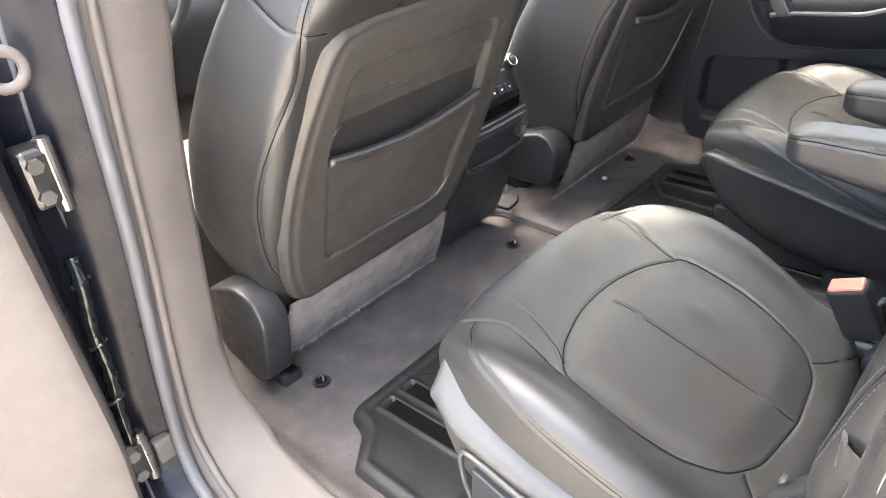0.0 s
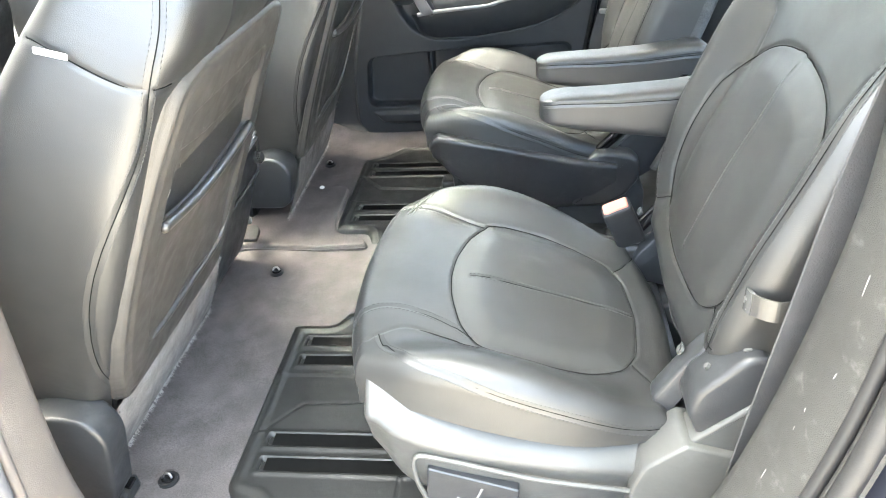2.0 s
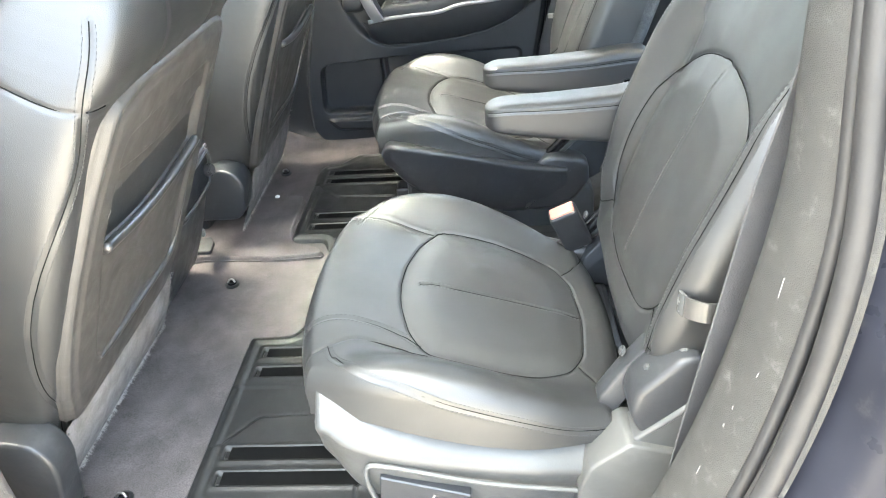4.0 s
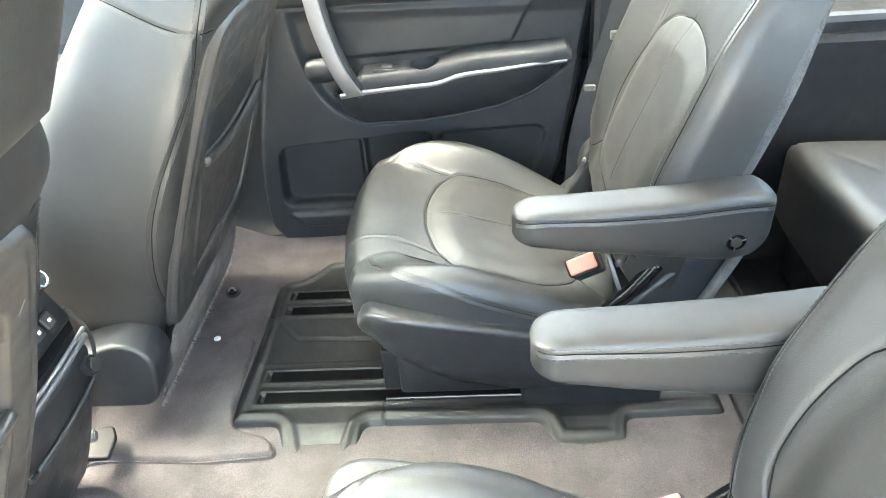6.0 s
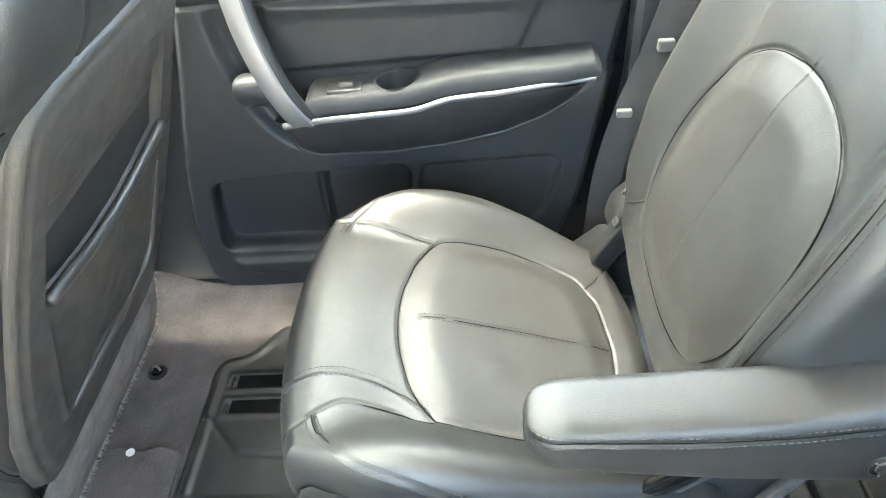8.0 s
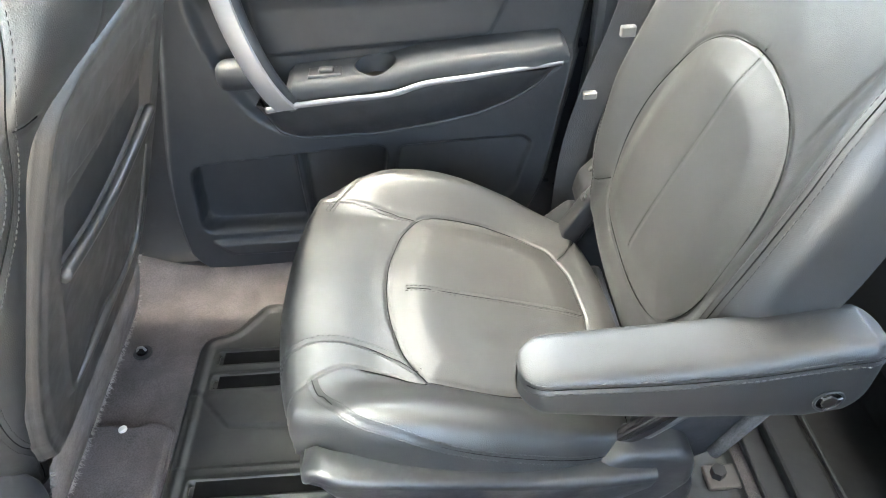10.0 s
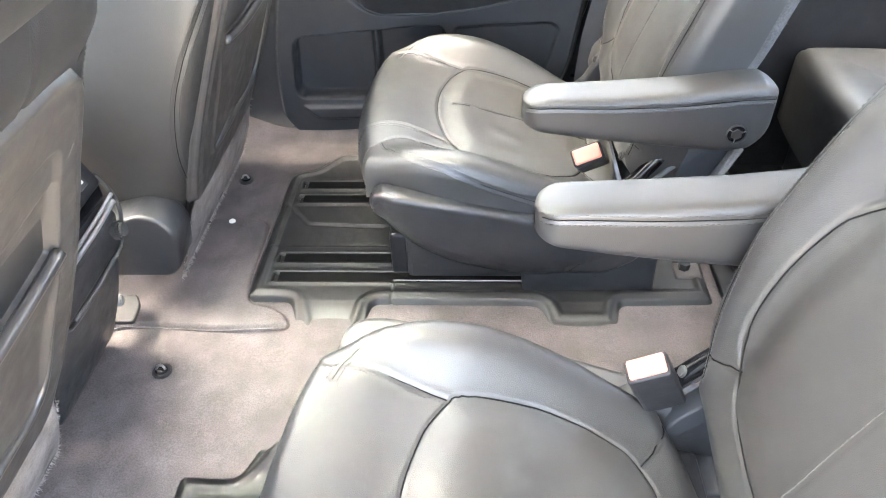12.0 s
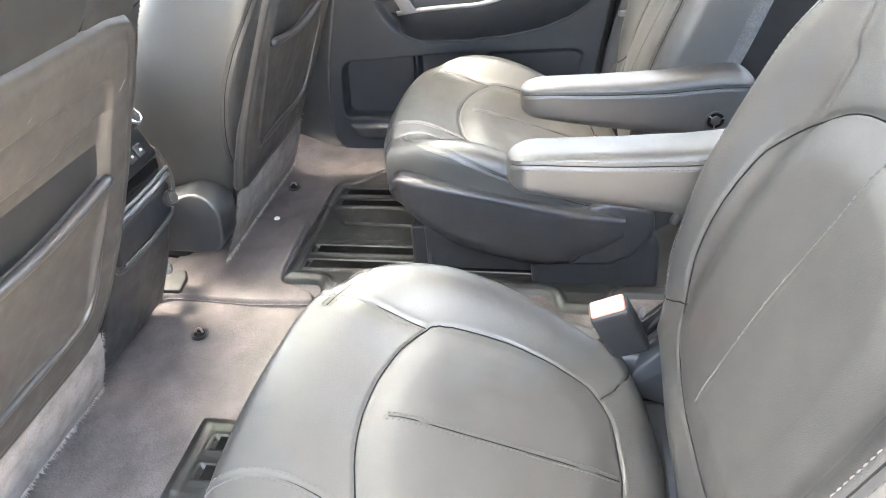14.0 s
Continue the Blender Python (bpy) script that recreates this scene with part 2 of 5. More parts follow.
def quads(n1, n2, flip=False):
    i, j = np.meshgrid(np.arange(n1 - 1), np.arange(n2 - 1), indexing="ij")
    a = (i * n2 + j).ravel()
    f = np.stack([a, a + n2, a + n2 + 1, a + 1], 1)
    return f[:, ::-1] if flip else f


def normals(v, flip=False):
    n = np.cross(np.gradient(v, axis=0), np.gradient(v, axis=1))
    n /= np.linalg.norm(n, axis=2)[:, :, None] + 1e-12
    return -n if flip else n


def eased(x, xs, ys, r=0.02):
    """np.interp with its corners softened."""
    return np.mean([np.interp(np.asarray(x) + k * r, xs, ys) for k in (-1, -0.6, -0.25, 0, 0.25, 0.6, 1)], axis=0)


def step01(a, b, x):
    t = np.clip((x - a) / (b - a), 0, 1)
    return t * t * (3 - 2 * t)


def to_line(p, line, closed=False):
    """Distance from points to a line of points, in any dimension."""
    line = np.asarray(line, float)
    a = line
    b = np.roll(line, -1, 0) if closed else line[1:]
    a = a if closed else a[:-1]
    best = np.full(len(p), 1e9)
    for s, e in zip(a, b):
        d = e - s
        t = np.clip(((p - s) @ d) / (d @ d + 1e-12), 0, 1)
        best = np.minimum(best, np.linalg.norm(p - s - t[:, None] * d, axis=1))
    return best


def inside(p, poly):
    poly = np.asarray(poly, float)
    x, y = p[:, 0], p[:, 1]
    res = np.zeros(len(p), bool)
    for (x1, y1), (x2, y2) in zip(poly, np.roll(poly, -1, 0)):
        if y1 == y2:
            continue
        hit = ((y1 > y) != (y2 > y)) & (x < (x2 - x1) * (y - y1) / (y2 - y1) + x1)
        res ^= hit
    return res


def within(p, poly, soft):
    """1 well inside the outline, 0 outside, with a slope of the given width inwards."""
    return np.where(inside(p, poly), step01(0, soft, to_line(p, poly, True)), 0)


def rounded(poly, r, n=6):
    """An outline with its corners rounded."""
    poly = np.asarray(poly, float)
    out = []
    for a, b, c in zip(np.roll(poly, 1, 0), poly, np.roll(poly, -1, 0)):
        u, v = a - b, c - b
        k = min(r, 0.45 * np.linalg.norm(u), 0.45 * np.linalg.norm(v))
        s, e = b + u / np.linalg.norm(u) * k, b + v / np.linalg.norm(v) * k
        for t in np.linspace(0, 1, n):
            out.append((1 - t) ** 2 * s + 2 * t * (1 - t) * b + t * t * e)
    return np.array(out)


def pillow(n1, n2, reach=1.5, edge=0.72, corner=0.8):
    """A cushion's grid: plan positions in -1..1 on both axes, the share of the edge's fall (0..1), and the share of the skirt below it (0..1)."""
    a, b = np.meshgrid(np.linspace(-reach, reach, n1), np.linspace(-reach, reach, n2), indexing="ij")
    m = np.maximum(np.maximum(abs(a), abs(b)), 1e-9)
    t = np.clip((m - edge) / (1 - edge), 0, 1)
    plan = np.where(m < edge, m, edge + (1 - edge) * np.sin(t * math.pi / 2))
    an, bn = a / m * plan, b / m * plan
    return an * np.sqrt(1 - corner * bn**2 / 2), bn * np.sqrt(1 - corner * an**2 / 2), 1 - np.cos(t * math.pi / 2), np.clip((m - 1) / (reach - 1), 0, 1)


def on_grid(v, reach, pts, step=0.02):
    """A smooth line on a grid surface, given in the grid's own coordinates (-reach..reach on both axes)."""
    p = spline([(a, b, 0) for a, b in pts], step)[:, :2]
    out = []
    for a, b in p:
        i = np.clip((a / reach + 1) / 2 * (v.shape[0] - 1), 0, v.shape[0] - 1.001)
        j = np.clip((b / reach + 1) / 2 * (v.shape[1] - 1), 0, v.shape[1] - 1.001)
        i0, j0 = int(i), int(j)
        s, t = i - i0, j - j0
        out.append((1 - s) * (1 - t) * v[i0, j0] + s * (1 - t) * v[i0 + 1, j0] + (1 - s) * t * v[i0, j0 + 1] + s * t * v[i0 + 1, j0 + 1])
    return np.array(out)


def tree(v, flip=False):
    return BVHTree.FromPolygons(v.reshape(-1, 3).tolist(), quads(*v.shape[:2], flip).tolist())


def snap(bvh, pts):
    loc, nor = [], []
    for p in pts:
        l, n, *_ = bvh.find_nearest(Vector(p))
        loc.append(l), nor.append(n)
    return np.array(loc), np.array(nor)


def stitches(bvh, line, offsets, pitch=0.0062, length=0.0046, r=0.0007):
    """Short stitches beside a seam that lies on a surface."""
    line = np.asarray(line, float)
    d = np.r_[0, np.cumsum(np.linalg.norm(np.diff(line, axis=0), axis=1))]
    at = np.arange(0, d[-1], pitch)
    p = np.stack([np.interp(at, d, line[:, k]) for k in range(3)], 1)
    tan = np.gradient(p, axis=0)
    tan /= np.linalg.norm(tan, axis=1)[:, None] + 1e-12
    loc, nor = snap(bvh, p)
    verts, faces = [], []
    for off in offsets:
        side = np.cross(nor, tan)
        side /= np.linalg.norm(side, axis=1)[:, None] + 1e-12
        q, n = snap(bvh, loc + off * side)
        for c, t, s, u in zip(q, tan, side, n):
            k = len(verts)
            for e, w in ((-0.5, 0.5), (-0.2, 1.0), (0.2, 1.0), (0.5, 0.5)):
                lift = 0.0003 if w == 1.0 else -0.0001
                for x, y in ((-1, -1), (1, -1), (0, 0.9)):
                    verts.append(c + t * e * length + s * x * r * w + u * (y * r * w + lift))
            for i in range(3):
                for j in range(3):
                    l = (j + 1) % 3
                    faces.append((k + 3 * i + j, k + 3 * i + l, k + 3 * i + 3 + l, k + 3 * i + 3 + j))
    return verts, faces


def padded(name, v, mat, parent, seams, label="", flip=False, sew=True, panel=None):
    """A leather cover with its seams pressed in and sewn. seams: (line, depth, width, stitch offsets).
    panel: (name, mask over the grid, material, label) of a piece of the cover that is a part of its own."""
    nor = normals(v, flip).reshape(-1, 3)
    flat = v.reshape(-1, 3).copy()
    bvh = tree(v, flip)
    sv, sf = [], []
    press, puff = np.zeros(len(flat)), np.zeros(len(flat))
    lines = []
    for line, depth, width, offsets in seams:
        loc = line if isinstance(line, np.ndarray) and len(line) > 30 else snap(bvh, spline(line, 0.008))[0]
        lines.append((loc, offsets, depth))
        near = np.all((flat > loc.min(0) - 0.03) & (flat < loc.max(0) + 0.03), axis=1)
        d = to_line(flat[near], loc)
        press[near] = np.maximum(press[near], 0.58 * depth * np.exp(-((d / width) ** 2)))
        if offsets:
            puff[near] = np.maximum(puff[near], 0.12 * depth * np.exp(-(((d - 2.3 * width) / (1.0 * width)) ** 2)))
    flat += nor * (puff * (press < 0.3 * press.max()) - press)[:, None]
    f = quads(*v.shape[:2], flip)
    if panel:
        whole = normals(flat.reshape(v.shape), flip).reshape(-1, 3)
        of_panel = panel[1].ravel()[f].all(1)
        for nm, faces, mt, text in ((name, f[~of_panel], mat, label), (panel[0], f[of_panel], panel[2], panel[3])):
            used, inv = np.unique(faces, return_inverse=True)
            made = solid(nm, flat[used], inv.reshape(faces.shape), mt, parent, text)
            made.data.normals_split_custom_set_from_vertices(whole[used].tolist())
            ob = made if nm == name else ob
    else:
        ob = solid(name, flat, f, mat, parent, label)
    if sew:
        bvh = tree(flat.reshape(v.shape), flip)
        # near-black tubes along the seams stand in for shade in the creases
        wv, wf = [], []
        for loc, offsets, deep in lines:
            if deep < (0.0015 if offsets else 0.0025):
                continue
            p, q = snap(bvh, loc)
            smooth_ = lambda g: np.stack([np.convolve(np.pad(g[:, k], 4, "edge"), np.ones(9) / 9, "valid") for k in range(3)], 1)
            p[4:-4] = smooth_(p)[4:-4]
            a, b = tube(p + smooth_(q) * 0.0003, 0.0007 if offsets else 0.0009, 5)
            wf += [[i + len(wv) for i in g] for g in b]
            wv += list(a)
        if wv:
            solid("seam_crease_shade", wv, wf, SEAM_SHADE, ob, "thin dark line in the seams, painted-in crease shade", kind="stuff")
        for loc, offsets, _ in lines:
            if offsets:
                a, b = stitches(bvh, loc, offsets)
                sf += [[i + len(sv) for i in f] for f in b]
                sv += list(a)
        if sv:
            solid("stitching", sv, sf, THREAD, ob, "rows of small grey stitches", smooth=False, kind="stuff")
    return ob



def scuffs(bvh, marks, parent, label):
    """Short pale scratches lying on a surface. marks: (start, end) pairs near it."""
    v, f = [], []
    for start, end in marks:
        line = [np.asarray(start) * (1 - t) + np.asarray(end) * t for t in np.linspace(0, 1, 6)]
        p, q = snap(bvh, line)
        a, b = tube(p + q * 0.0001, 0.0005 + 0.0004 * np.sin(np.linspace(0.3, 2.9, len(p))), 5, flat=0.5)
        f += [[i + len(v) for i in g] for g in b]
        v += list(a)
    solid("scuff_marks", v, f, SCUFF, parent, label, kind="stuff")


# ---- ground and surroundings ----
gx, gy = np.meshgrid(np.r_[-600, -60, np.linspace(-12, 12, 25), 60, 600], np.r_[-600, -60, np.linspace(-12, 12, 25), 60, 600], indexing="ij")
gz = -0.55 + 0.01 * np.sin(gx * 1.3) * np.cos(gy * 0.9) * (abs(gx) < 13)
# ground out of view, kept pale so it bounces light up into the cabin
solid("ground", np.stack([gx, gy, gz], 2).reshape(-1, 3), quads(*gx.shape), CONCRETE, None, "unseen ground under and around the car, pale concrete to bounce light in", category="ground", kind="structure")


def board_wall():
    """Pale boards of a house wall seen through the windscreen, with a planter of flowers on a ledge."""
    wall = thing("house_wall", (-5.5, 0, -0.55), "weathered pale board wall of a house ahead of the car", "house wall", kind="structure")
    shape = block(-5.5, 1.2, 0, 0.05, 9.0, 0.17, 0.006, 1)
    shape.verts.index_update()
    first = part("board", shape, WOOD, wall)
    for k in range(1, 22):
        o = first.copy()
        scene.collection.objects.link(o)
        o.location = (0, 0, 0.18 * k)
    first.location = (0, 0, -0.42)
    part("ledge", block(-5.2, 0.6, -0.12, 0.5, 2.6, 0.08, 0.01), WOOD, wall)
    pot = thing("planter_box", (-5.15, 0.6, -0.08), "pale planter box with pink flowers on the ledge", "planter")
    part("box", block(-5.15, 0.6, 0.01, 0.22, 0.7, 0.18, 0.01), PALE, pot)
    rng = random.Random(3)
    for nm, mt, n, lift in (("leaves", PLANT, 160, 0.14), ("flowers", FLOWER, 90, 0.2)):
        v, f = [], []
        for _ in range(n):
            c = np.array([-5.15 + rng.gauss(0, 0.06), 0.6 + rng.uniform(-0.33, 0.33), lift + rng.gauss(0, 0.035)])
            u, w = [np.array([rng.gauss(0, 1) for _ in range(3)]) for _ in range(2)]
            u, w = u / np.linalg.norm(u) * 0.035, w / np.linalg.norm(w) * 0.02
            k = len(v)
            v += [c - u, c + w, c + u, c - w]
            f.append((k, k + 1, k + 2, k + 3))
        solid(nm, v, f, mt, pot, smooth=False, kind="stuff")


board_wall()

# ---- car shell ----


def carpet_floor():
    x, y = np.meshgrid(np.linspace(-1.3, 2.4, 220), np.linspace(-0.80, 0.80, 150), indexing="ij")
    z = np.zeros_like(x)
    z += 0.0025 * np.sin(x * 21 + 2 * np.sin(y * 9)) * np.sin(y * 17) - 0.002
    z += 0.05 * step01(0.70, 0.80, y) * step01(0.07, -0.10, x) + 0.02 * step01(0.75, 0.80, y)
    z += 0.05 * step01(-0.70, -0.80, y) * step01(0.02, -0.06, x) + (0.025 * step01(-0.70, -0.75, y) - 0.12 * step01(-0.752, -0.785, y)) * step01(-0.06, 0.02, x)
    z += 0.012 * step01(-0.12, -0.22, x) - 0.10 * step01(1.06, 1.10, x) * (abs(y) < 0.6) * step01(1.16, 1.12, x)
    f = quads(*x.shape)
    under = ((x > 0.125) & (x < 0.95) & (abs(y) > 0.21) & (abs(y) < 0.600)).ravel()
    f = f[~under[f].all(1)]
    return solid("floor", np.stack([x, y, z], 2).reshape(-1, 3), f, CARPET, None, "worn brownish grey carpet on the car floor", category="car floor", kind="structure")


carpet_floor()


def field(name, outline, cell, height, mat, parent, label="", z0=0.0, cut=0.0):
    """A moulded sheet over an outline in plan, with a height from the plan position."""
    outline = np.asarray(outline, float)
    lo, hi = outline.min(0) - cell, outline.max(0) + cell
    n1, n2 = [int((h - l) / cell) + 2 for l, h in zip(lo, hi)]
    x, y = np.meshgrid(np.linspace(lo[0], hi[0], n1), np.linspace(lo[1], hi[1], n2), indexing="ij")
    p = np.stack([x.ravel(), y.ravel()], 1)
    ins, dist = inside(p, outline), to_line(p, outline, True)
    z = z0 + height(p, np.where(ins, dist, -dist))
    keep = (ins | (dist < 1.5 * cell))
    f = quads(n1, n2)
    f = f[keep[f].all(1)]
    used, inv = np.unique(f, return_inverse=True)
    v = np.c_[p, z][used]
    return solid(name, v, inv.reshape(f.shape), mat, parent, label)


PAD = rounded([(-0.155, 0.085), (-0.115, 0.118), (0.07, 0.108), (0.205, 0.118), (0.190, 0.150), (0.115, 0.178), (0.100, 0.24), (0.097, 0.425), (0.055, 0.436), (0.035, 0.425), (-0.01, 0.437), (-0.09, 0.41), (-0.16, 0.36)], 0.02)
pad = thing("carpet_pad", (0, 0.28, 0), "raised grey carpet piece over the floor tunnel", "carpet")
field("pad_top", PAD, 0.003, lambda p, d: 0.015 * step01(-0.002, 0.005, d) - 0.003 + 0.001 * np.sin(p[:, 0] * 33) * np.sin(p[:, 1] * 27), CARPET, pad)

hem_v, hem_f = tube(np.c_[PAD, np.full(len(PAD), 0.0015)], 0.0018, 6, True)
solid("hem", hem_v, hem_f, CARPET, pad, "sewn hem round the carpet piece")


def seat_tray(name, side):
    """The moulded floor tray with its rail slots, for one second-row seat; side -1 mirrors it."""
    outline = [(0.101, 0.185), (0.190, 0.185), (0.204, 0.150), (0.222, 0.098), (0.335, 0.104), (0.352, 0.180), (0.660, 0.178), (0.682, 0.128), (0.800, 0.128), (0.812, 0.180), (0.985, 0.185), (0.985, 0.70), (0.50, 0.705), (0.208, 0.695), (0.158, 0.628), (0.118, 0.618), (0.101, 0.595)]
    outline = rounded(outline, 0.014)
    slots = [(0.147, 0.400, 0.246), (0.147, 0.400, 0.302), (0.146, 0.40, 0.502), (0.147, 0.40, 0.555)]
    crease = np.array([(0.115, 0.484), (0.128, 0.482), (0.184, 0.415), (0.345, 0.405)])

    def height(p, d):
        h = 0.016 * step01(-0.002, 0.012, d) - 0.006
        low = ((p[:, 0] > 0.20) & (p[:, 0] < 0.36) | (p[:, 0] > 0.66) & (p[:, 0] < 0.81)) & (p[:, 1] < 0.178)
        h = np.where(low, np.minimum(h, -0.006 + 0.016 * step01(0.115, 0.19, p[:, 1])), h)
        for x0, x1, yc in slots:
            across, along = abs(p[:, 1] - yc), np.minimum(p[:, 0] - x0, x1 + (0.24 if yc < 0.4 else 0) - p[:, 0])
            h += 0.0035 * step01(0.026, 0.016, across) * step01(-0.012, 0.0, along)
            h -= 0.040 * step01(0.0140, 0.0120, across) * step01(-0.001, 0.004, along)
        h -= 0.003 * np.exp(-((to_line(p, crease) / 0.003) ** 2))
        panel = inside(p, [(0.116, 0.49), (0.128, 0.482), (0.184, 0.415), (0.6, 0.40), (0.6, 0.34), (0.116, 0.34)])
        h -= 0.003 * panel * (d > 0.01)
        h -= 0.004 * np.exp(-(((p[:, 0] - 0.385) / 0.002) ** 2)) * (d > 0.0)
        h += 0.004 * step01(0.012, 0.022, d) * step01(0.034, 0.024, d)
        return h

    tray = thing(name, (0.5, 0.46 * side, 0), "dark moulded plastic floor tray with slotted seat rails", "floor tray", group="floor trays under the seats")
    out = outline * (1, side)
    ob = field("tray_sheet", out, 0.0033, lambda p, d: height(p * (1, side), d), TRAY, tray)
    for x0, x1, yc in slots:
        long = x1 if yc > 0.4 else 0.70
        # rail fills the slot; its near-black colour carries the slot's shade
        part("rail", block((x0 + long) / 2 + 0.006, side * yc, 0.0004, long - x0 - 0.006, 0.0310, 0.020, 0.001, 1), SLOT, tray, "steel rail filling its slot, near-black for the shade inside")
        if yc < 0.4:
            part("rail_edge", block(0.52, side * (yc - 0.0125), 0.0125, 0.27, 0.004, 0.006, 0.001, 1), RAILMETAL, tray, "bare steel rail edge")
        part("slot_end", block(x0 + 0.006, side * yc, 0.000, 0.012, 0.018, 0.016, 0.002, 1), TRAY, tray)
    return tray


seat_tray("floor_tray", 1)
seat_tray("floor_tray", -1)


def floor_stud(x, y, pale=False):
    """A round carpet fastener with a turned hook in it."""
    t = thing("carpet_fastener", (x, y, 0), "small white button on the carpet" if pale else "round dark carpet fastener with a metal hook", "fastener", group="fasteners in the carpet")
    z = 0.011 if pale else 0.0
    if pale:
        part("button", disc((x, y, z + 0.003), (0, 0, 1), 0.007, 0.006, 16, 0.002), TAG, t)
        return
    part("rim", disc((x, y, 0.002), (0, 0, 1), 0.017, 0.006, 24, 0.002), BLACK, t, "black plastic rim")
    part("cap", disc((x, y, 0.005), (0, 0, 1), 0.0105, 0.006, 20, 0.002), GLOSS, t)
    v, f = tube(spline([(x - 0.009, y, 0.006), (x - 0.006, y + 0.002, 0.013), (x + 0.002, y + 0.003, 0.014), (x + 0.008, y - 0.001, 0.008)], 0.003), 0.0022, 6)
    solid("hook", v, f, STEEL, t, "bright metal hook")


for sx, sy in ((0.0, -0.585), (0.004, 0.013), (0.0, 0.59)):
    floor_stud(sx, sy)
floor_stud(0.017, 0.418, True)


def shell():
    """Roof, sides, front and back that close the cabin; windows are open or glazed."""
    # an unseen glazed roof opening, added over the front seats to light the cabin
    half = 0.28
    slabs = [(-0.75, 2.15, -0.65, -half), (-0.75, 2.15, half, 0.65), (-0.75, -0.36, -half, half), (0.14, 2.15, -half, half)]
    for x0, x1, y0, y1 in slabs:
        part("ceiling", block((x0 + x1) / 2, (y0 + y1) / 2, 1.28, x1 - x0 - 0.002, y1 - y0 - 0.002, 0.04, 0.004, 1), HEADLINER, None, "pale woven headliner under the roof", category="ceiling", kind="structure")
        out = 0.06 if abs(y0 + y1) > 0.1 else 0.0
        part("roof_skin", block((x0 + x1) / 2, (y0 + y1) / 2 + math.copysign(out / 2, y0 + y1), 1.315, x1 - x0 - 0.002, y1 - y0 - 0.002 + out, 0.02, 0.002, 1), PAINT, None, "dark painted steel roof of the car", category="car roof", kind="structure")
    part("added_roof_glass", block(-0.11, 0, 1.315, 0.494, 2 * half - 0.006, 0.006, 0), roof_tint, None, "unseen tinted roof glass, added to light the seats", category="window", kind="structure")
    # body side beyond the far doors: sill, rail, pillars
    part("wall_sill", block(0.4, 0.86, -0.06, 3.4, 0.10, 0.12, 0.01), PAINT, None, "dark painted sill below the doors", category="car body", kind="structure")
    part("roof_rail", prism([(0.66, 1.26), (0.74, 1.19), (0.78, 1.22), (0.72, 1.31)], "x", -0.7, 2.1, 0.008), TRIM, None, "trimmed rail along the roof edge", category="car body", kind="structure")
    part("roof_rail", prism([(-0.66, 1.26), (-0.74, 1.19), (-0.78, 1.22), (-0.72, 1.31)], "x", -0.7, 2.1, 0.008), TRIM, None, "trimmed rail along the roof edge", category="car body", kind="structure")
    for nm, x0, x1, tilt in (("pillar_1", -0.10, 0.08, 0.06), ("pillar_2", 0.80, 1.02, 0.10)):
        part(nm, prism([(x0, -0.05), (x1, -0.05), (x1 + tilt, 1.2), (x0 + tilt, 1.2)], "y", 0.835, 0.90, 0.01), PLASTIC, None, "dark trimmed body pillar beside the door", category="pillar", kind="structure")
    part("wall_side", block(0.475, 0.92, 0.33, 1.20, 0.03, 0.82, 0.005), PAINT, None, "dark painted body side behind the door trim", category="car body", kind="structure")
    part("wall_side", block(0.93, 0.815, 0.30, 0.22, 0.04, 0.80, 0.015), PLASTIC, None, "dark plastic trim between rear door and third row", category="car body", kind="structure")
    # quarter trim beside the third row, with its ledge
    part("wall_quarter", block(1.60, 0.66, 0.215, 1.20, 0.06, 0.60, 0.02), BLACK, None, "black plastic side trim beside the third row", category="wall", kind="structure")
    part("wall_quarter", block(1.60, 0.74, 0.52, 1.20, 0.20, 0.05, 0.015), PLASTIC, None, "dark grey plastic ledge of the side trim", category="wall", kind="structure")
    part("wall_quarter", block(1.60, 0.83, 0.63, 1.20, 0.04, 0.25, 0.01), BLACK, None, "black plastic side trim below the rear window", category="wall", kind="structure")
    part("wall_quarter", block(1.60, -0.78, 0.26, 1.20, 0.14, 0.72, 0.02), BLACK, None, "black plastic side trim beside the third row", category="wall", kind="structure")
    part("wall_back", block(2.25, 0, 0.18, 0.08, 1.6, 0.95, 0.02), BLACK, None, "black trim of the tailgate", category="wall", kind="structure")
    part("wall_front", block(-1.42, 0, 0.0, 0.06, 1.6, 1.1, 0.02), BLACK, None, "black firewall ahead of the footwells", category="wall", kind="structure")
    for y in (0.845, -0.845):
        for x0, x1 in ((-1.0, -0.08), (0.06, 0.84), (1.04, 2.1)):
            if y < 0 and x0 > 0 and x1 < 1:
                continue
            pane = part("window_pane", prism([(x0, 0.74), (x1, 0.74), (x1 + 0.02, 1.20), (x0 + (0.3 if x0 < -0.5 else 0.03), 1.20)], "y", y - 0.002, y + 0.002, 0), glass if x0 < 0 else tinted, None, "clear side window glass of the car" if x0 < 0 else "dark tinted side window glass of the car", category="window", kind="structure")
            pane.visible_shadow = x0 > 0
    # front doors below the glass
    for s in (1, -1):
        door = thing("front_door", (-0.55, 0.82 * s, 0.0), "closed front door with grey trim and lit ledge", "car door", group="front doors")
        smooth_by_angle(part("door_panel", block(-0.55, 0.84 * s, 0.34, 0.95, 0.08, 0.80, 0.02), DOORPLASTIC, door))
        part("insert", block(-0.50, 0.795 * s, 0.60, 0.70, 0.016, 0.15, 0.006), DOORCLOTH, door)
        smooth_by_angle(part("armrest", block(-0.48, 0.765 * s, 0.485, 0.66, 0.08, 0.05, 0.018, 3), SOFTPLASTIC, door))
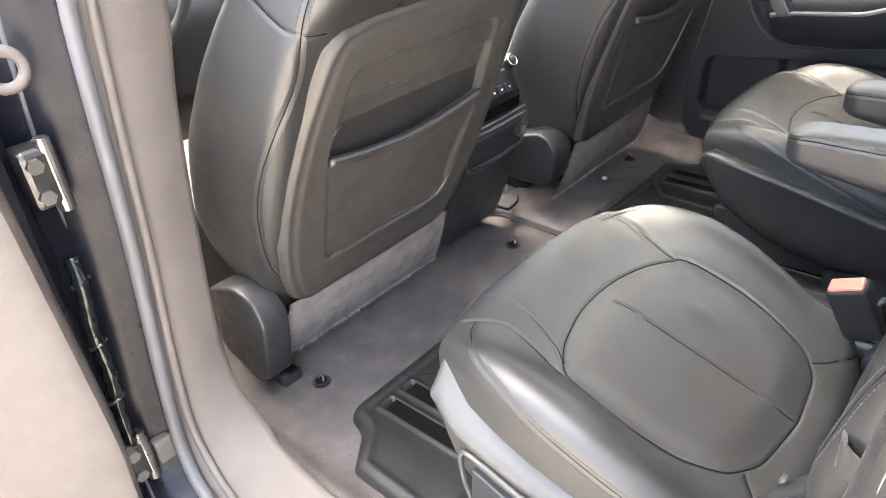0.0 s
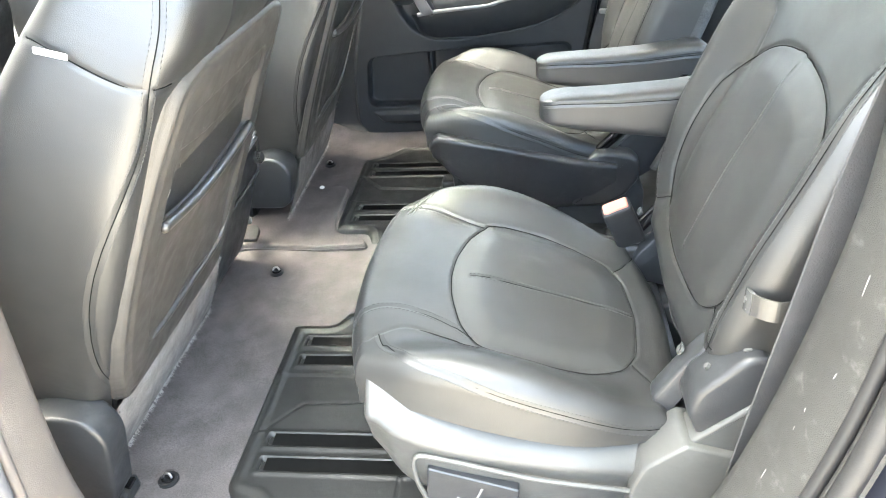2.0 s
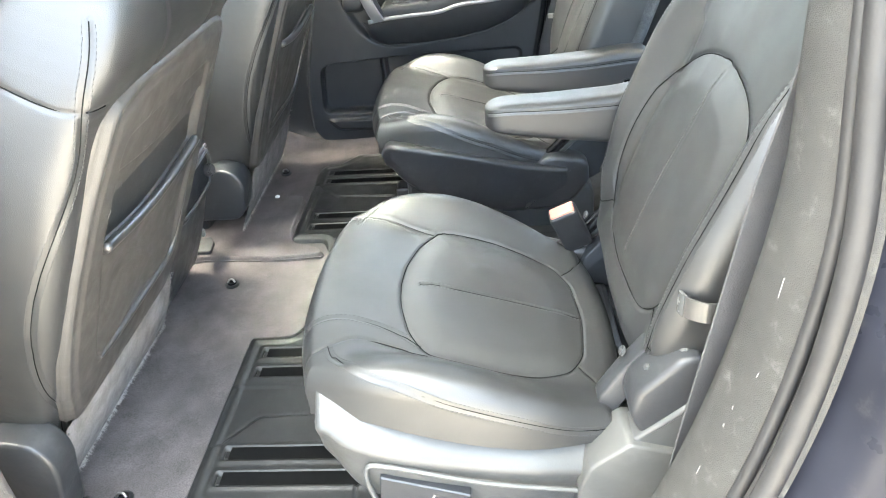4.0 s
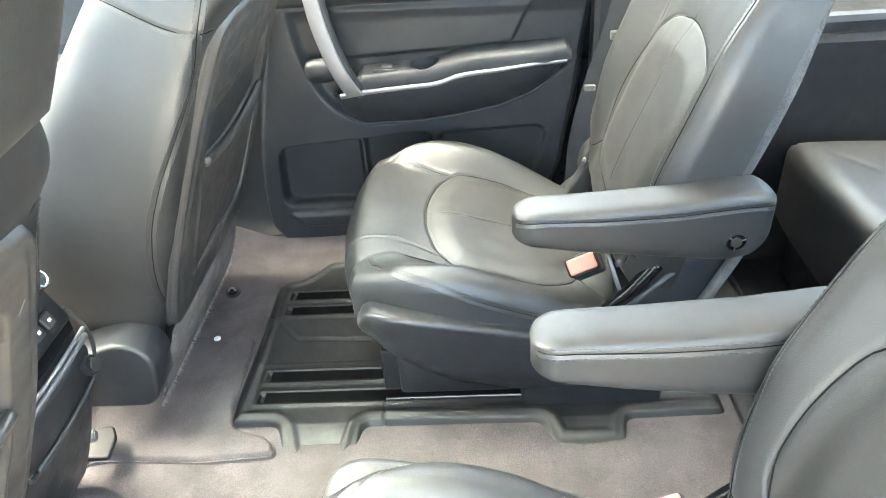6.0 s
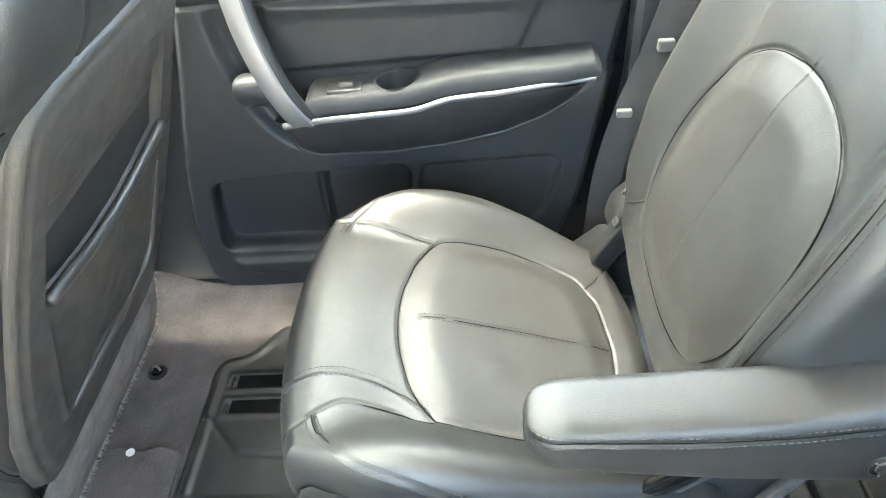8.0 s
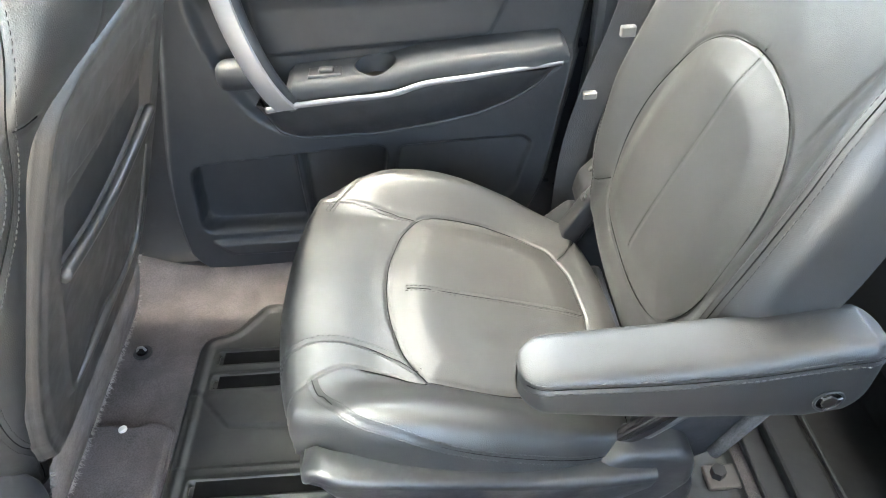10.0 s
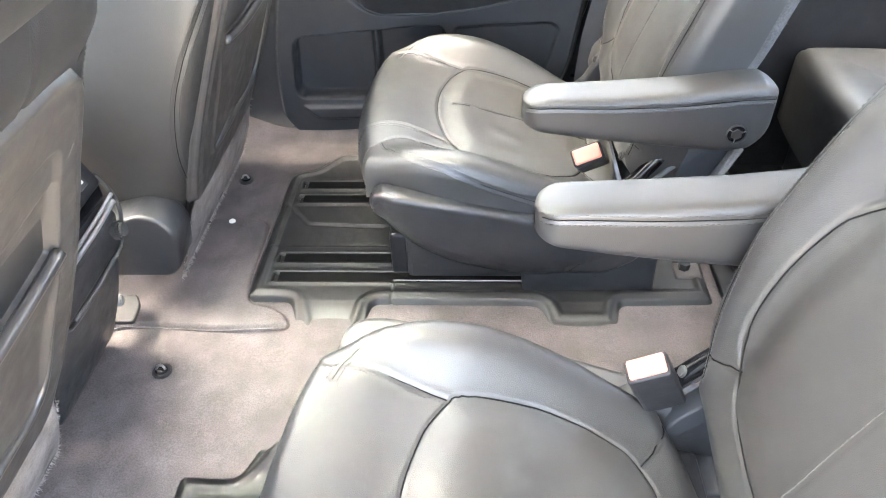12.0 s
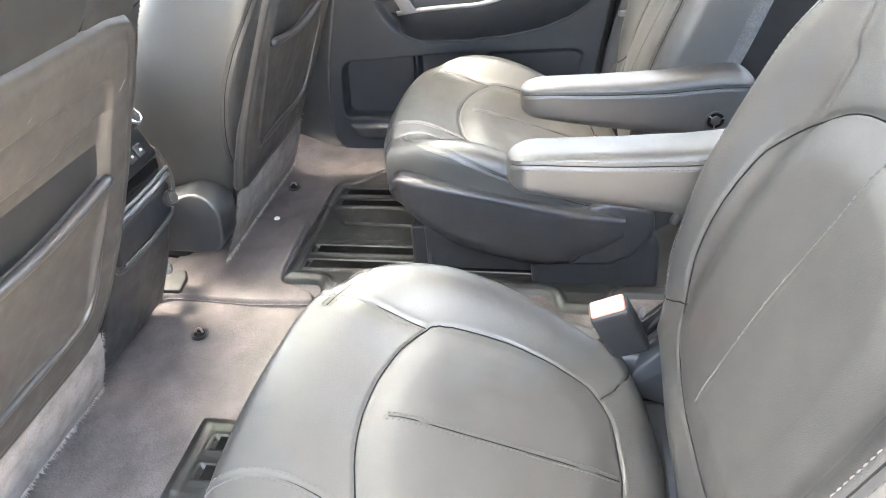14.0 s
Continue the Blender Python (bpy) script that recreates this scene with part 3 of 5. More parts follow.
        part("trim_strip", block(-0.48, 0.722 * s, 0.465, 0.66, 0.006, 0.016, 0.002), SILVER, door, "thin silver strip")
        part("sill_cap", block(-0.55, 0.81 * s, 0.745, 0.95, 0.06, 0.03, 0.012, 3), DOORPLASTIC, door)


shell()

# step and dark mat behind the second row
step_ = thing("floor_step", (1.06, 0.3, 0), "black plastic floor step behind the second row with a worn edge", "floor step")
part("step_body", block(1.065, 0.30, 0.010, 0.060, 0.62, 0.040, 0.006), BLACK, step_)
part("step_edge", block(1.100, 0.30, 0.030, 0.006, 0.62, 0.010, 0.002), PLASTIC, step_, "worn edge")
rear_mat = thing("rear_mat", (1.35, 0.3, 0), "dark rubber mat in front of the third row", "floor mat")
part("sheet", block(1.37, 0.30, 0.004, 0.74, 0.74, 0.014, 0.004), BLACK, rear_mat)


def dashboard():
    d = thing("dashboard", (-1.15, 0, 0.3), "dark dashboard below the windscreen", "dashboard")
    smooth_by_angle(part("body", prism(rounded([(-1.38, 0.20), (-1.02, 0.25), (-0.95, 0.50), (-1.02, 0.62), (-1.38, 0.66)], 0.05), "y", -0.76, 0.76, 0.02), PLASTIC, d))
    part("hood", prism(rounded([(-1.06, 0.58), (-0.92, 0.60), (-0.96, 0.68), (-1.10, 0.67)], 0.02), "y", -0.62, -0.18, 0.015), SOFTPLASTIC, d)
    w = thing("steering_wheel", (-0.82, -0.39, 0.58), "grey leather steering wheel", "steering wheel")
    a = np.linspace(0, 2 * math.pi, 48, endpoint=False)
    m = np.array(pose(0, 0, 0, 0, -62, 0).to_3x3())
    ring = np.stack([0.185 * np.cos(a), 0.185 * np.sin(a), 0 * a], 1) @ m.T + (-0.82, -0.39, 0.58)
    v, f = tube(ring, 0.016, 10, True)
    solid("rim", v, f, SOFTPLASTIC, w)
    part("hub", disc((-0.84, -0.39, 0.57), m[:, 2], 0.07, 0.05, 24, 0.012), PLASTIC, w)
    for ang in (0.1, math.pi - 0.1, -math.pi / 2):
        e = np.array([0.185 * math.cos(ang), 0.185 * math.sin(ang), 0]) @ m.T
        v, f = tube([np.array((-0.84, -0.39, 0.57)) + e * 0.2, np.array((-0.82, -0.39, 0.58)) + e * 0.98], 0.014, 8, flat=1.6)
        solid("spoke", v, f, PLASTIC, w)
    part("column", disc((-0.93, -0.39, 0.52), m[:, 2], 0.04, 0.18, 16), PLASTIC, w)


dashboard()


def near_aperture():
    """The trimmed edge of the open rear door: centre pillar, sill and rear pillar, with its weatherstrip and painted jamb."""
    inner = spline([(0.03, -0.66, 1.08), (0.01, -0.665, 0.85), (0.0, -0.674, 0.714), (0.0, -0.702, 0.577), (0.0, -0.726, 0.40), (0.004, -0.745, 0.24), (0.02, -0.75, 0.135), (0.07, -0.745, 0.07), (0.14, -0.755, 0.045), (0.40, -0.765, 0.035), (0.62, -0.765, 0.045), (0.74, -0.75, 0.10), (0.80, -0.74, 0.22), (0.835, -0.735, 0.35), (0.855, -0.74, 0.50), (0.862, -0.745, 0.63), (0.857, -0.74, 0.75), (0.86, -0.70, 1.0)], 0.012)
    outer = spline([(0.03, -0.76, 1.08), (0.01, -0.785, 0.85), (0.0, -0.80, 0.74), (0.0, -0.81, 0.643), (0.0, -0.828, 0.42), (0.0, -0.855, 0.174), (0.02, -0.868, 0.06), (0.08, -0.875, 0.0), (0.20, -0.88, -0.02), (0.45, -0.885, -0.03), (0.64, -0.885, -0.01), (0.76, -0.875, 0.08), (0.84, -0.865, 0.25), (0.885, -0.85, 0.42), (0.90, -0.835, 0.6), (0.89, -0.81, 0.75), (0.87, -0.76, 1.0)], 0.012)
    n = 150
    even = lambda l: np.stack([np.interp(np.linspace(0, 1, n), np.linspace(0, 1, len(l)), l[:, k]) for k in range(3)], 1)
    a, b = even(inner), even(outer)
    mid = np.array([0.42, -0.80, 0.55])
    into = mid - (a + b) / 2
    into[:, 1] = 0
    into /= np.linalg.norm(into, axis=1)[:, None]
    rows = [a - into * 0.10 + (0, 0.015, 0), a - into * 0.02 + (0, 0.006, 0), a - into * 0.004]
    for t in np.linspace(0.08, 0.92, 9):
        rows.append(a * (1 - t) + b * t + into * (0.010 * math.sin(math.pi * t) - 0.004))
    rows += [b - into * 0.006, b - into * 0.03]
    v = np.stack(rows, 1)
    frame_ = thing("door_frame", (0.4, -0.8, 0), "grey trimmed edge of the open rear door with weatherstrip", "door frame", kind="structure")
    cut = int(np.argmax(a[:, 0] > 0.40))
    solid("trim", v[: cut + 1].reshape(-1, 3), quads(cut + 1, v.shape[1]), TRIM, frame_, "brownish grey grained plastic pillar and sill trim")
    solid("trim", v[cut:].reshape(-1, 3), quads(len(v) - cut, v.shape[1]), REARTRIM, frame_, "scratched dark grey rear pillar trim")
    marks = [((0.856, -0.78, 0.392), (0.861, -0.78, 0.386)), ((0.850, -0.78, 0.366), (0.853, -0.78, 0.361)), ((0.833, -0.78, 0.302), (0.839, -0.78, 0.286)), ((0.878, -0.78, 0.528), (0.878, -0.78, 0.550)), ((0.868, -0.79, 0.440), (0.871, -0.79, 0.447))]
    scuffs(tree(v[cut:]), marks, frame_, "pale scratches on the pillar trim")
    # each strip is one rubber: lit colour on its front half, shaded black behind
    for off, r, mt in ((0.0, 0.011, SEAL), (0.022, 0.007, TRIM)):
        t = off / 0.1
        vv, ff = tube(b * (1 - t) + a * t + into * (0.008 if off == 0 else 0.006), r, 8)
        half_ = 8 * (cut + 1)
        if mt is TRIM:
            solid("weatherstrip", vv[:half_], [q for q in ff if max(q) < half_], TRIM, frame_, "rounded weatherstrip in its lit brownish tone")
            solid("weatherstrip", vv[half_ - 8 :], [[k - half_ + 8 for k in q] for q in ff if min(q) >= half_ - 8], BLACK, frame_, "rounded rubber weatherstrip in its shaded tone")
        else:
            solid("weatherstrip", vv[:half_], [q for q in ff if max(q) < half_], SEAL, frame_, "rounded rubber weatherstrip in its lit grey tone")
            solid("weatherstrip", vv[half_ - 8 :], [[k - half_ + 8 for k in q] for q in ff if min(q) >= half_ - 8], BLACK, frame_, "rounded rubber weatherstrip, black for the shade at the rear")
    # painted jamb outside the strip
    j = np.stack([b - into * 0.012, b - into * 0.022 + (0, -0.03, 0), b - into * 0.03 + (0, -0.055, 0), b - into * 0.045 + (0, -0.06, 0), b - into * 0.05 + (0, -0.10, 0), b - into * 0.20 + (0, -0.11, 0)], 1)
    solid("jamb", j.reshape(-1, 3), quads(*j.shape[:2]), PAINT, frame_, "dark painted steel door jamb")
    bend = 0.010 * np.exp(-(((b[:, 2] - 0.42) / 0.05) ** 2)) - 0.008 * np.exp(-(((b[:, 2] - 0.22) / 0.05) ** 2))
    vv, ff = tube(b - into * 0.040 + np.stack([0 * bend, -0.058 + bend, 0 * bend], 1), 0.004, 6)
    solid("jamb_edge", vv, ff, SEAL, frame_, "thin pale flange along the jamb")
    return frame_


near_aperture()


def open_door():
    """The rear door, swung open ahead of the opening."""
    d = thing("door_1", (0.02, -0.98, 0.0), "open rear door with light grey inner trim, hinged at the centre pillar", "car door", kind="structure")
    outline = rounded([(0.02, -0.30), (0.95, -0.25), (0.98, 0.62), (0.0, 0.66), (-0.01, 0.2)], 0.05)
    bm = prism(outline, "y", -0.05, 0.03, 0.012)
    turn = pose(0.05, -0.955, 0, 0, 0, -107)
    def swung(b):
        # panel runs outwards and forwards from the hinge
        bmesh.ops.transform(b, matrix=turn, verts=b.verts)
        return b
    smooth_by_angle(part("inner_panel", swung(bm), TRIM, d, "light brownish grey moulded inner trim"))
    smooth_by_angle(part("armrest", swung(block(0.5, 0.055, 0.36, 0.62, 0.07, 0.06, 0.02, 3)), TRIM, d))
    smooth_by_angle(part("skin", swung(prism(rounded([(0.0, -0.34), (1.0, -0.3), (1.02, 0.66), (-0.02, 0.70)], 0.05), "y", -0.14, -0.055, 0.02)), PAINT, d, "dark painted outer skin"))
    for z, y in ((0.555, -0.893), (0.10, -0.925)):
        hinge = part("hinge", block(-0.012, y, z, 0.05, 0.045, 0.075, 0.008), RAILMETAL, d, "worn steel door hinge")
        part("hinge_pin", disc((0.004, y + 0.012, z), (0, 0, 1), 0.010, 0.095, 14, 0.002), STEEL, hinge)
        for k in (-1, 1):
            part("hinge_bolt", disc((0.014, y - 0.008, z + 0.020 * k), (1, 0, 0), 0.010, 0.012, 6), STEEL, hinge)
    # wiring between door and pillar, with clips
    wire = spline([(-0.01, -0.897, 0.44), (0.008, -0.904, 0.40), (0.004, -0.912, 0.34), (0.010, -0.915, 0.27), (0.0, -0.921, 0.20), (0.004, -0.925, 0.13)], 0.008)
    v, f = tube(wire, 0.010 + 0.0022 * np.sin(np.arange(len(wire)) * 1.9), 8)
    solid("cable_boot", v, f, GLOSS, d, "ribbed black rubber cable boot")
    for k in range(4, len(wire) - 4, 11):
        v, f = tube([wire[k] + (0, -0.012, -0.003), wire[k] + (0.008, 0.0, 0.003), wire[k] + (0, 0.012, 0.002)], 0.0030, 6)
        solid("cable_clip", v, f, STEEL, d, "small bright clip")
    part("rubber_stop", block(-0.004, -0.884, 0.085, 0.02, 0.03, 0.045, 0.005), TRIM, d, "brownish rubber stop")
    ring = [np.array((0.0, -0.888, 0.683)) + 0.021 * np.array((0.2 * math.cos(t), math.cos(t), math.sin(t))) for t in np.linspace(0, 2 * math.pi, 24, endpoint=False)]
    v, f = tube(ring, 0.007, 8, True)
    solid("pull_loop", v, f, TRIM, d, "pale rounded loop")


open_door()

# ---- far rear door ----


def far_door():
    door = thing("door_2", (0.43, 0.80, 0.0), "closed rear door with dark grey trim, silver pull handle and armrest", "car door", kind="structure")
    x0 = lambda z: 0.045 + 0.10 * step01(0.10, 0.70, z) + 0.05 * step01(0.06, -0.03, z)
    x1 = lambda z: 0.70 + 0.04 * step01(0.0, 0.2, z) + 0.085 * np.clip(z, 0, 0.75) / 0.55 - 0.05 * step01(0.06, -0.03, z)
    n1, n2 = 250, 250
    u, z = np.meshgrid(np.linspace(0, 1, n1), np.linspace(-0.035, 0.76, n2), indexing="ij")
    x = x0(z) * (1 - u) + x1(z) * u
    p = np.stack([x.ravel(), z.ravel()], 1)
    d = np.zeros(len(p))
    px, pz = p.T
    edge = np.minimum.reduce([px - x0(pz), x1(pz) - px, pz + 0.035, 0.9 - pz])
    d -= 0.03 * step01(0.018, 0.0, edge)
    # raised field that sweeps round the lower storage, and the band along the front edge
    sweepl = spline([(0.175, 0.60), (0.185, 0.50), (0.215, 0.40), (0.27, 0.33), (0.36, 0.305), (0.55, 0.325), (0.70, 0.37), (0.79, 0.43)], 0.02)
    up = inside(p, np.r_[sweepl, [(1.0, 0.46), (1.0, 1.0), (0.0, 1.0), (0.0, 0.60)]])
    dist = to_line(p, sweepl)
    d -= 0.016 * np.where(up, step01(0.0, 0.022, dist), 0) * step01(0.60, 0.53, pz)
    low = rounded([(0.098, 0.105), (0.110, 0.262), (0.30, 0.276), (0.478, 0.290), (0.70, 0.296), (0.735, 0.290), (0.70, 0.10), (0.45, 0.06)], 0.02)
    bins = rounded([(0.096, 0.102), (0.108, 0.262), (0.475, 0.288), (0.455, 0.15), (0.44, 0.102)], 0.035)
    d -= 0.046 * within(p, bins, 0.006)
    d += 0.022 * np.exp(-(((px - 0.305) / 0.008) ** 4)) * within(p, bins, 0.006)
    plate = rounded([(0.488, 0.284), (0.715, 0.292), (0.735, 0.275), (0.705, 0.165), (0.64, 0.10), (0.46, 0.09), (0.47, 0.20)], 0.015)
    d -= 0.010 * within(p, plate, 0.010)
    # step below the bins
    kick = rounded([(0.10, 0.090), (0.62, 0.095), (0.60, 0.045), (0.14, 0.045)], 0.02)
    d += 0.010 * within(p, kick, 0.012)
    # vinyl field and upper pad
    field_ = rounded([(0.275, 0.455), (0.655, 0.470), (0.70, 0.562), (0.275, 0.570)], 0.012)
    d += 0.006 * within(p, field_, 0.010)
    d -= 0.006 * np.exp(-(((pz - (0.572 - 0.01 * (px - 0.3))) / 0.0035) ** 2)) * (px < 0.705)
    upper = rounded([(0.28, 0.580), (0.695, 0.572), (0.712, 0.600), (0.66, 0.645), (0.45, 0.690), (0.28, 0.70)], 0.02)
    d += 0.012 * within(p, upper, 0.020)
    scoop = rounded([(0.285, 0.660), (0.30, 0.605), (0.33, 0.588), (0.42, 0.592), (0.428, 0.615), (0.40, 0.645), (0.34, 0.665)], 0.015)
    d -= 0.030 * within(p, scoop, 0.010)
    v = np.stack([x.ravel(), 0.795 - d, z.ravel()], 1)
    panel = solid("door_panel", v, quads(n1, n2), DOORPLASTIC, door)
    part("door_core", prism(rounded([(0.07, -0.04), (0.66, -0.04), (0.80, 0.3), (0.84, 0.76), (0.17, 0.76)], 0.05), "y", 0.845, 0.90, 0.01), PAINT, door, "dark painted outer door")
    # dark pocket under the armrest, a bulging bowl
    a, b = np.meshgrid(np.linspace(0, 1, 70), np.linspace(0, 1, 30), indexing="ij")
    xx = 0.262 + 0.508 * a
    top = np.interp(xx, [0.26, 0.34, 0.49, 0.56, 0.77], [0.396, 0.404, 0.414, 0.430, 0.444])
    bot = np.interp(xx, [0.262, 0.275, 0.295, 0.325, 0.45, 0.55, 0.63, 0.69, 0.728, 0.755, 0.77], [0.385, 0.350, 0.330, 0.318, 0.318, 0.330, 0.346, 0.370, 0.394, 0.420, 0.442])
    zz = top * (1 - b) + bot * b
    yy = 0.744 + 0.040 * b**1.6 + 0.02 * step01(0.06, 0.0, a) + 0.02 * step01(0.93, 1.0, a)
    solid("pocket", np.stack([xx, yy, zz], 2).reshape(-1, 3), quads(70, 30), DOORPLASTIC, door, "dark bowed pocket below the armrest")
    vv, ff = tube(np.stack([xx[:, -1], yy[:, -1] - 0.001, zz[:, -1]], 1), 0.0035, 6)
    solid("pocket_lip", vv, ff, DOORPLASTIC, door)
    # armrest pad
    n, m = 300, 90
    a, b = np.meshgrid(np.linspace(0, 1, n), np.linspace(0, 1, m), indexing="ij")
    xa = 0.320 + 0.455 * a
    zf = np.interp(xa, [0.32, 0.42, 0.49, 0.545, 0.62, 0.775], [0.412, 0.418, 0.424, 0.438, 0.444, 0.450])
    roll_ = np.clip(b * 5, 0, 1) * math.pi / 2
    ya = 0.742 - 0.004 * np.sin(roll_ * 2) + 0.068 * b + 0.012 * step01(0.85, 1.0, a)
    za = zf + 0.026 * np.sin(roll_) * np.interp(a, [0, 0.03, 0.975, 1], [0.5, 1, 1, 0.5]) + 0.004 * b
    r = np.hypot(xa - 0.466, ya - 0.779)
    za -= 0.030 * step01(0.0310, 0.0285, r)
    za += 0.002 * np.exp(-(((r - 0.033) / 0.002) ** 2))
    solid("armrest", np.stack([xa, ya, za], 2).reshape(-1, 3), quads(n, m), DOORCLOTH, door, "soft dark grey armrest pad with a round cup")
    part("cup_base", disc((0.466, 0.779, 0.4215), (0, 0, 1), 0.0285, 0.003, 28), BLACK, door, "dark floor of the round cup")
    part("switch_plate", block(0.385, 0.772, 0.4430, 0.055, 0.03, 0.008, 0.003), PLASTIC, door)
    part("window_switch", block(0.387, 0.772, 0.449, 0.024, 0.014, 0.007, 0.003), SOFTPLASTIC, door, "small grey window switch")
    # silver pull handle running into the strip
    path = spline([(0.244, 0.752, 0.665), (0.254, 0.738, 0.60), (0.266, 0.728, 0.54), (0.286, 0.722, 0.475), (0.306, 0.728, 0.425), (0.318, 0.737, 0.402)], 0.01)
    w = np.interp(np.linspace(0, 1, len(path)), [0, 0.3, 0.8, 1], [0.016, 0.017, 0.018, 0.020])
    vv, ff = [], []
    sec = [(-1, -0.003), (-0.8, 0.004), (0, 0.006), (0.8, 0.004), (1, -0.003), (0.8, -0.008), (-0.8, -0.008)]
    for i, (c, ww) in enumerate(zip(path, w)):
        vv += [(c[0] + s * ww, c[1] - h, c[2]) for s, h in sec]
    m = len(sec)
    for i in range(len(path) - 1):
        ff += [(i * m + k, i * m + (k + 1) % m, (i + 1) * m + (k + 1) % m, (i + 1) * m + k) for k in range(m)]
    ff += [list(range(m)), [(len(path) - 1) * m + k for k in range(m)]]
    ob = solid("pull_handle", vv, ff, SILVER, door, "curved satin silver pull handle")
    smooth_by_angle(ob, 40)
    vv, ff = tube(path + (0.012, 0.012, 0), 0.013, 10)
    solid("handle_grip", vv, ff, DOORPLASTIC, door)
    strip = spline([(0.285, 0.738, 0.400), (0.34, 0.736, 0.408), (0.42, 0.735, 0.414), (0.49, 0.735, 0.419), (0.545, 0.735, 0.434), (0.62, 0.737, 0.440), (0.70, 0.743, 0.446), (0.765, 0.752, 0.447)], 0.01)
    vv, ff = tube(strip, np.interp(np.linspace(0, 1, len(strip)), [0, 0.1, 0.6, 1], [0.006, 0.0055, 0.0052, 0.0035]), 8, flat=0.6)
    solid("trim_strip", vv, ff, SILVER, door, "thin satin silver strip")
    # chrome inner lever
    vv, ff = tube(spline([(0.310, 0.800, 0.604), (0.33, 0.790, 0.601), (0.37, 0.787, 0.602), (0.405, 0.790, 0.608)], 0.006), 0.0085, 10, flat=0.55)
    solid("inner_handle", vv, ff, CHROME, door, "polished chrome door lever")
    part("handle_pivot", disc((0.404, 0.794, 0.608), (0, 1, 0), 0.010, 0.016, 20, 0.003), CHROME, door)
    smooth_by_angle(part("handle_cup", block(0.245, 0.775, 0.447, 0.07, 0.045, 0.05, 0.02, 4), DOORPLASTIC, door, "rounded end of the pull handle"), 60)
    return door


far_door()

# ---- front seats ----


def front_seat(yc, inn, rec, xb, base_z):
    """A front seat seen from behind; inn: the way to the middle of the car; rec: recline in degrees."""
    seat = thing("front_seat", (xb - 0.3, yc, 0.0), "black leather front seat with a grey plastic back and map pocket", "car seat", group="front seats")
    c, s = math.cos(radians(rec)), math.sin(radians(rec))
    flip = inn < 0

    def w(d, v, h):
        """Depth behind the back, offset to the middle, height up the back."""
        return np.stack([xb + h * s + d * c, yc + inn * v, base_z + h * c - d * s], -1)

    # leather body: rings up the back
    nh, na = 400, 420
    hs = np.linspace(-0.02, 0.80, nh)
    rows, mids, halves = [], [], []
    fine = np.linspace(0, 2 * math.pi, 6000)
    ex = np.where(np.sin(fine) > 0, 0.24, 0.40)
    fv_, fd_ = np.sign(np.cos(fine)) * abs(np.cos(fine)) ** ex, np.sign(np.sin(fine)) * abs(np.sin(fine)) ** ex
    run = np.r_[0, np.cumsum(np.hypot(np.diff(fv_) * 0.26, np.diff(fd_) * 0.12))]
    at_ = np.linspace(0, run[-1], na)
    sv_, sd_ = np.interp(at_, run, fv_), np.interp(at_, run, fd_)
    for h in hs:
        half = eased(h, [-0.02, 0.03, 0.15, 0.35, 0.50, 0.62, 0.70, 0.76, 0.80], [0.185, 0.212, 0.250, 0.272, 0.268, 0.246, 0.222, 0.180, 0.12], 0.045)
        front = eased(h, [-0.02, 0.1, 0.3, 0.45, 0.62, 0.74, 0.80], [0.26, 0.27, 0.25, 0.21, 0.16, 0.12, 0.05], 0.06)
        back = eased(h, [-0.02, 0.05, 0.58, 0.63, 0.67, 0.72, 0.77, 0.80], [-0.012, -0.004, 0.004, 0.014, 0.029, 0.027, 0.006, -0.04], 0.02)
        v, dd = half * sv_, sd_
        mid = (back - front) / 2
        d = mid + dd * (back + front) / 2
        mids.append(mid), halves.append((back + front) / 2)
        # fuller along the rear edges, so that the back panel sits in the leather
        d = d + 0.008 * np.exp(-(((abs(v) - 0.245) / 0.030) ** 2)) * step01(0.3, 0.8, dd) * step01(0.05, 0.14, h) * step01(0.66, 0.56, h)
        rows.append(w(d, v, np.full_like(d, h)))
    v = np.array(rows)
    mids, halves = np.array(mids), np.array(halves)
    seams = []
    for sd in (-1, 1):
        side_ = np.where((sv_ * sd > 0.85) & (sd_ > 0.2))[0]
        side_ = side_[np.argsort(sd_[side_])]
        seam_d = eased(hs, [0.0, 0.12, 0.16, 0.24, 0.32, 0.40, 0.49, 0.57, 0.64, 0.70, 0.80], [0.0, 0.004, -0.010, -0.027, -0.031, -0.026, -0.012, -0.003, 0.0, 0.0, -0.06])
        level = np.clip((seam_d - mids) / halves, 0.3, 0.97)
        where = np.interp(level, sd_[side_], side_)
        low = np.minimum(where.astype(int), na - 2)
        rows_i = np.arange(nh)
        line = v[rows_i, low] * (1 - (where - low))[:, None] + v[rows_i, low + 1] * (where - low)[:, None]
        line = np.stack([np.convolve(np.pad(line[:, k], 14, "edge"), np.ones(29) / 29, "valid") for k in range(3)], 1)
        seams.append((line[12:-40], 0.0028, 0.0032, (-0.0070, 0.0070)))
        top = [(-0.20, 0.30, 0.676), (-0.12, 0.30, 0.658), (-0.06, 0.30, 0.645), (-0.02, 0.28, 0.636), (0.010, 0.235, 0.630), (0.02, 0.205, 0.628)]
        seams.append(([w(np.array(d), np.array(sd * y), np.array(h)) for d, y, h in top], 0.0034, 0.0036, ()))
        seams.append(([w(np.array(d), np.array(sd * y), np.array(h)) for d, y, h in [(0.02, 0.092, 0.62), (0.03, 0.090, 0.66), (0.027, 0.092, 0.72), (0.012, 0.132, 0.765), (-0.03, 0.16, 0.785)]], 0.0042, 0.0040, ()))
    padded("backrest", v, LEATHER, seat, seams, flip=flip)
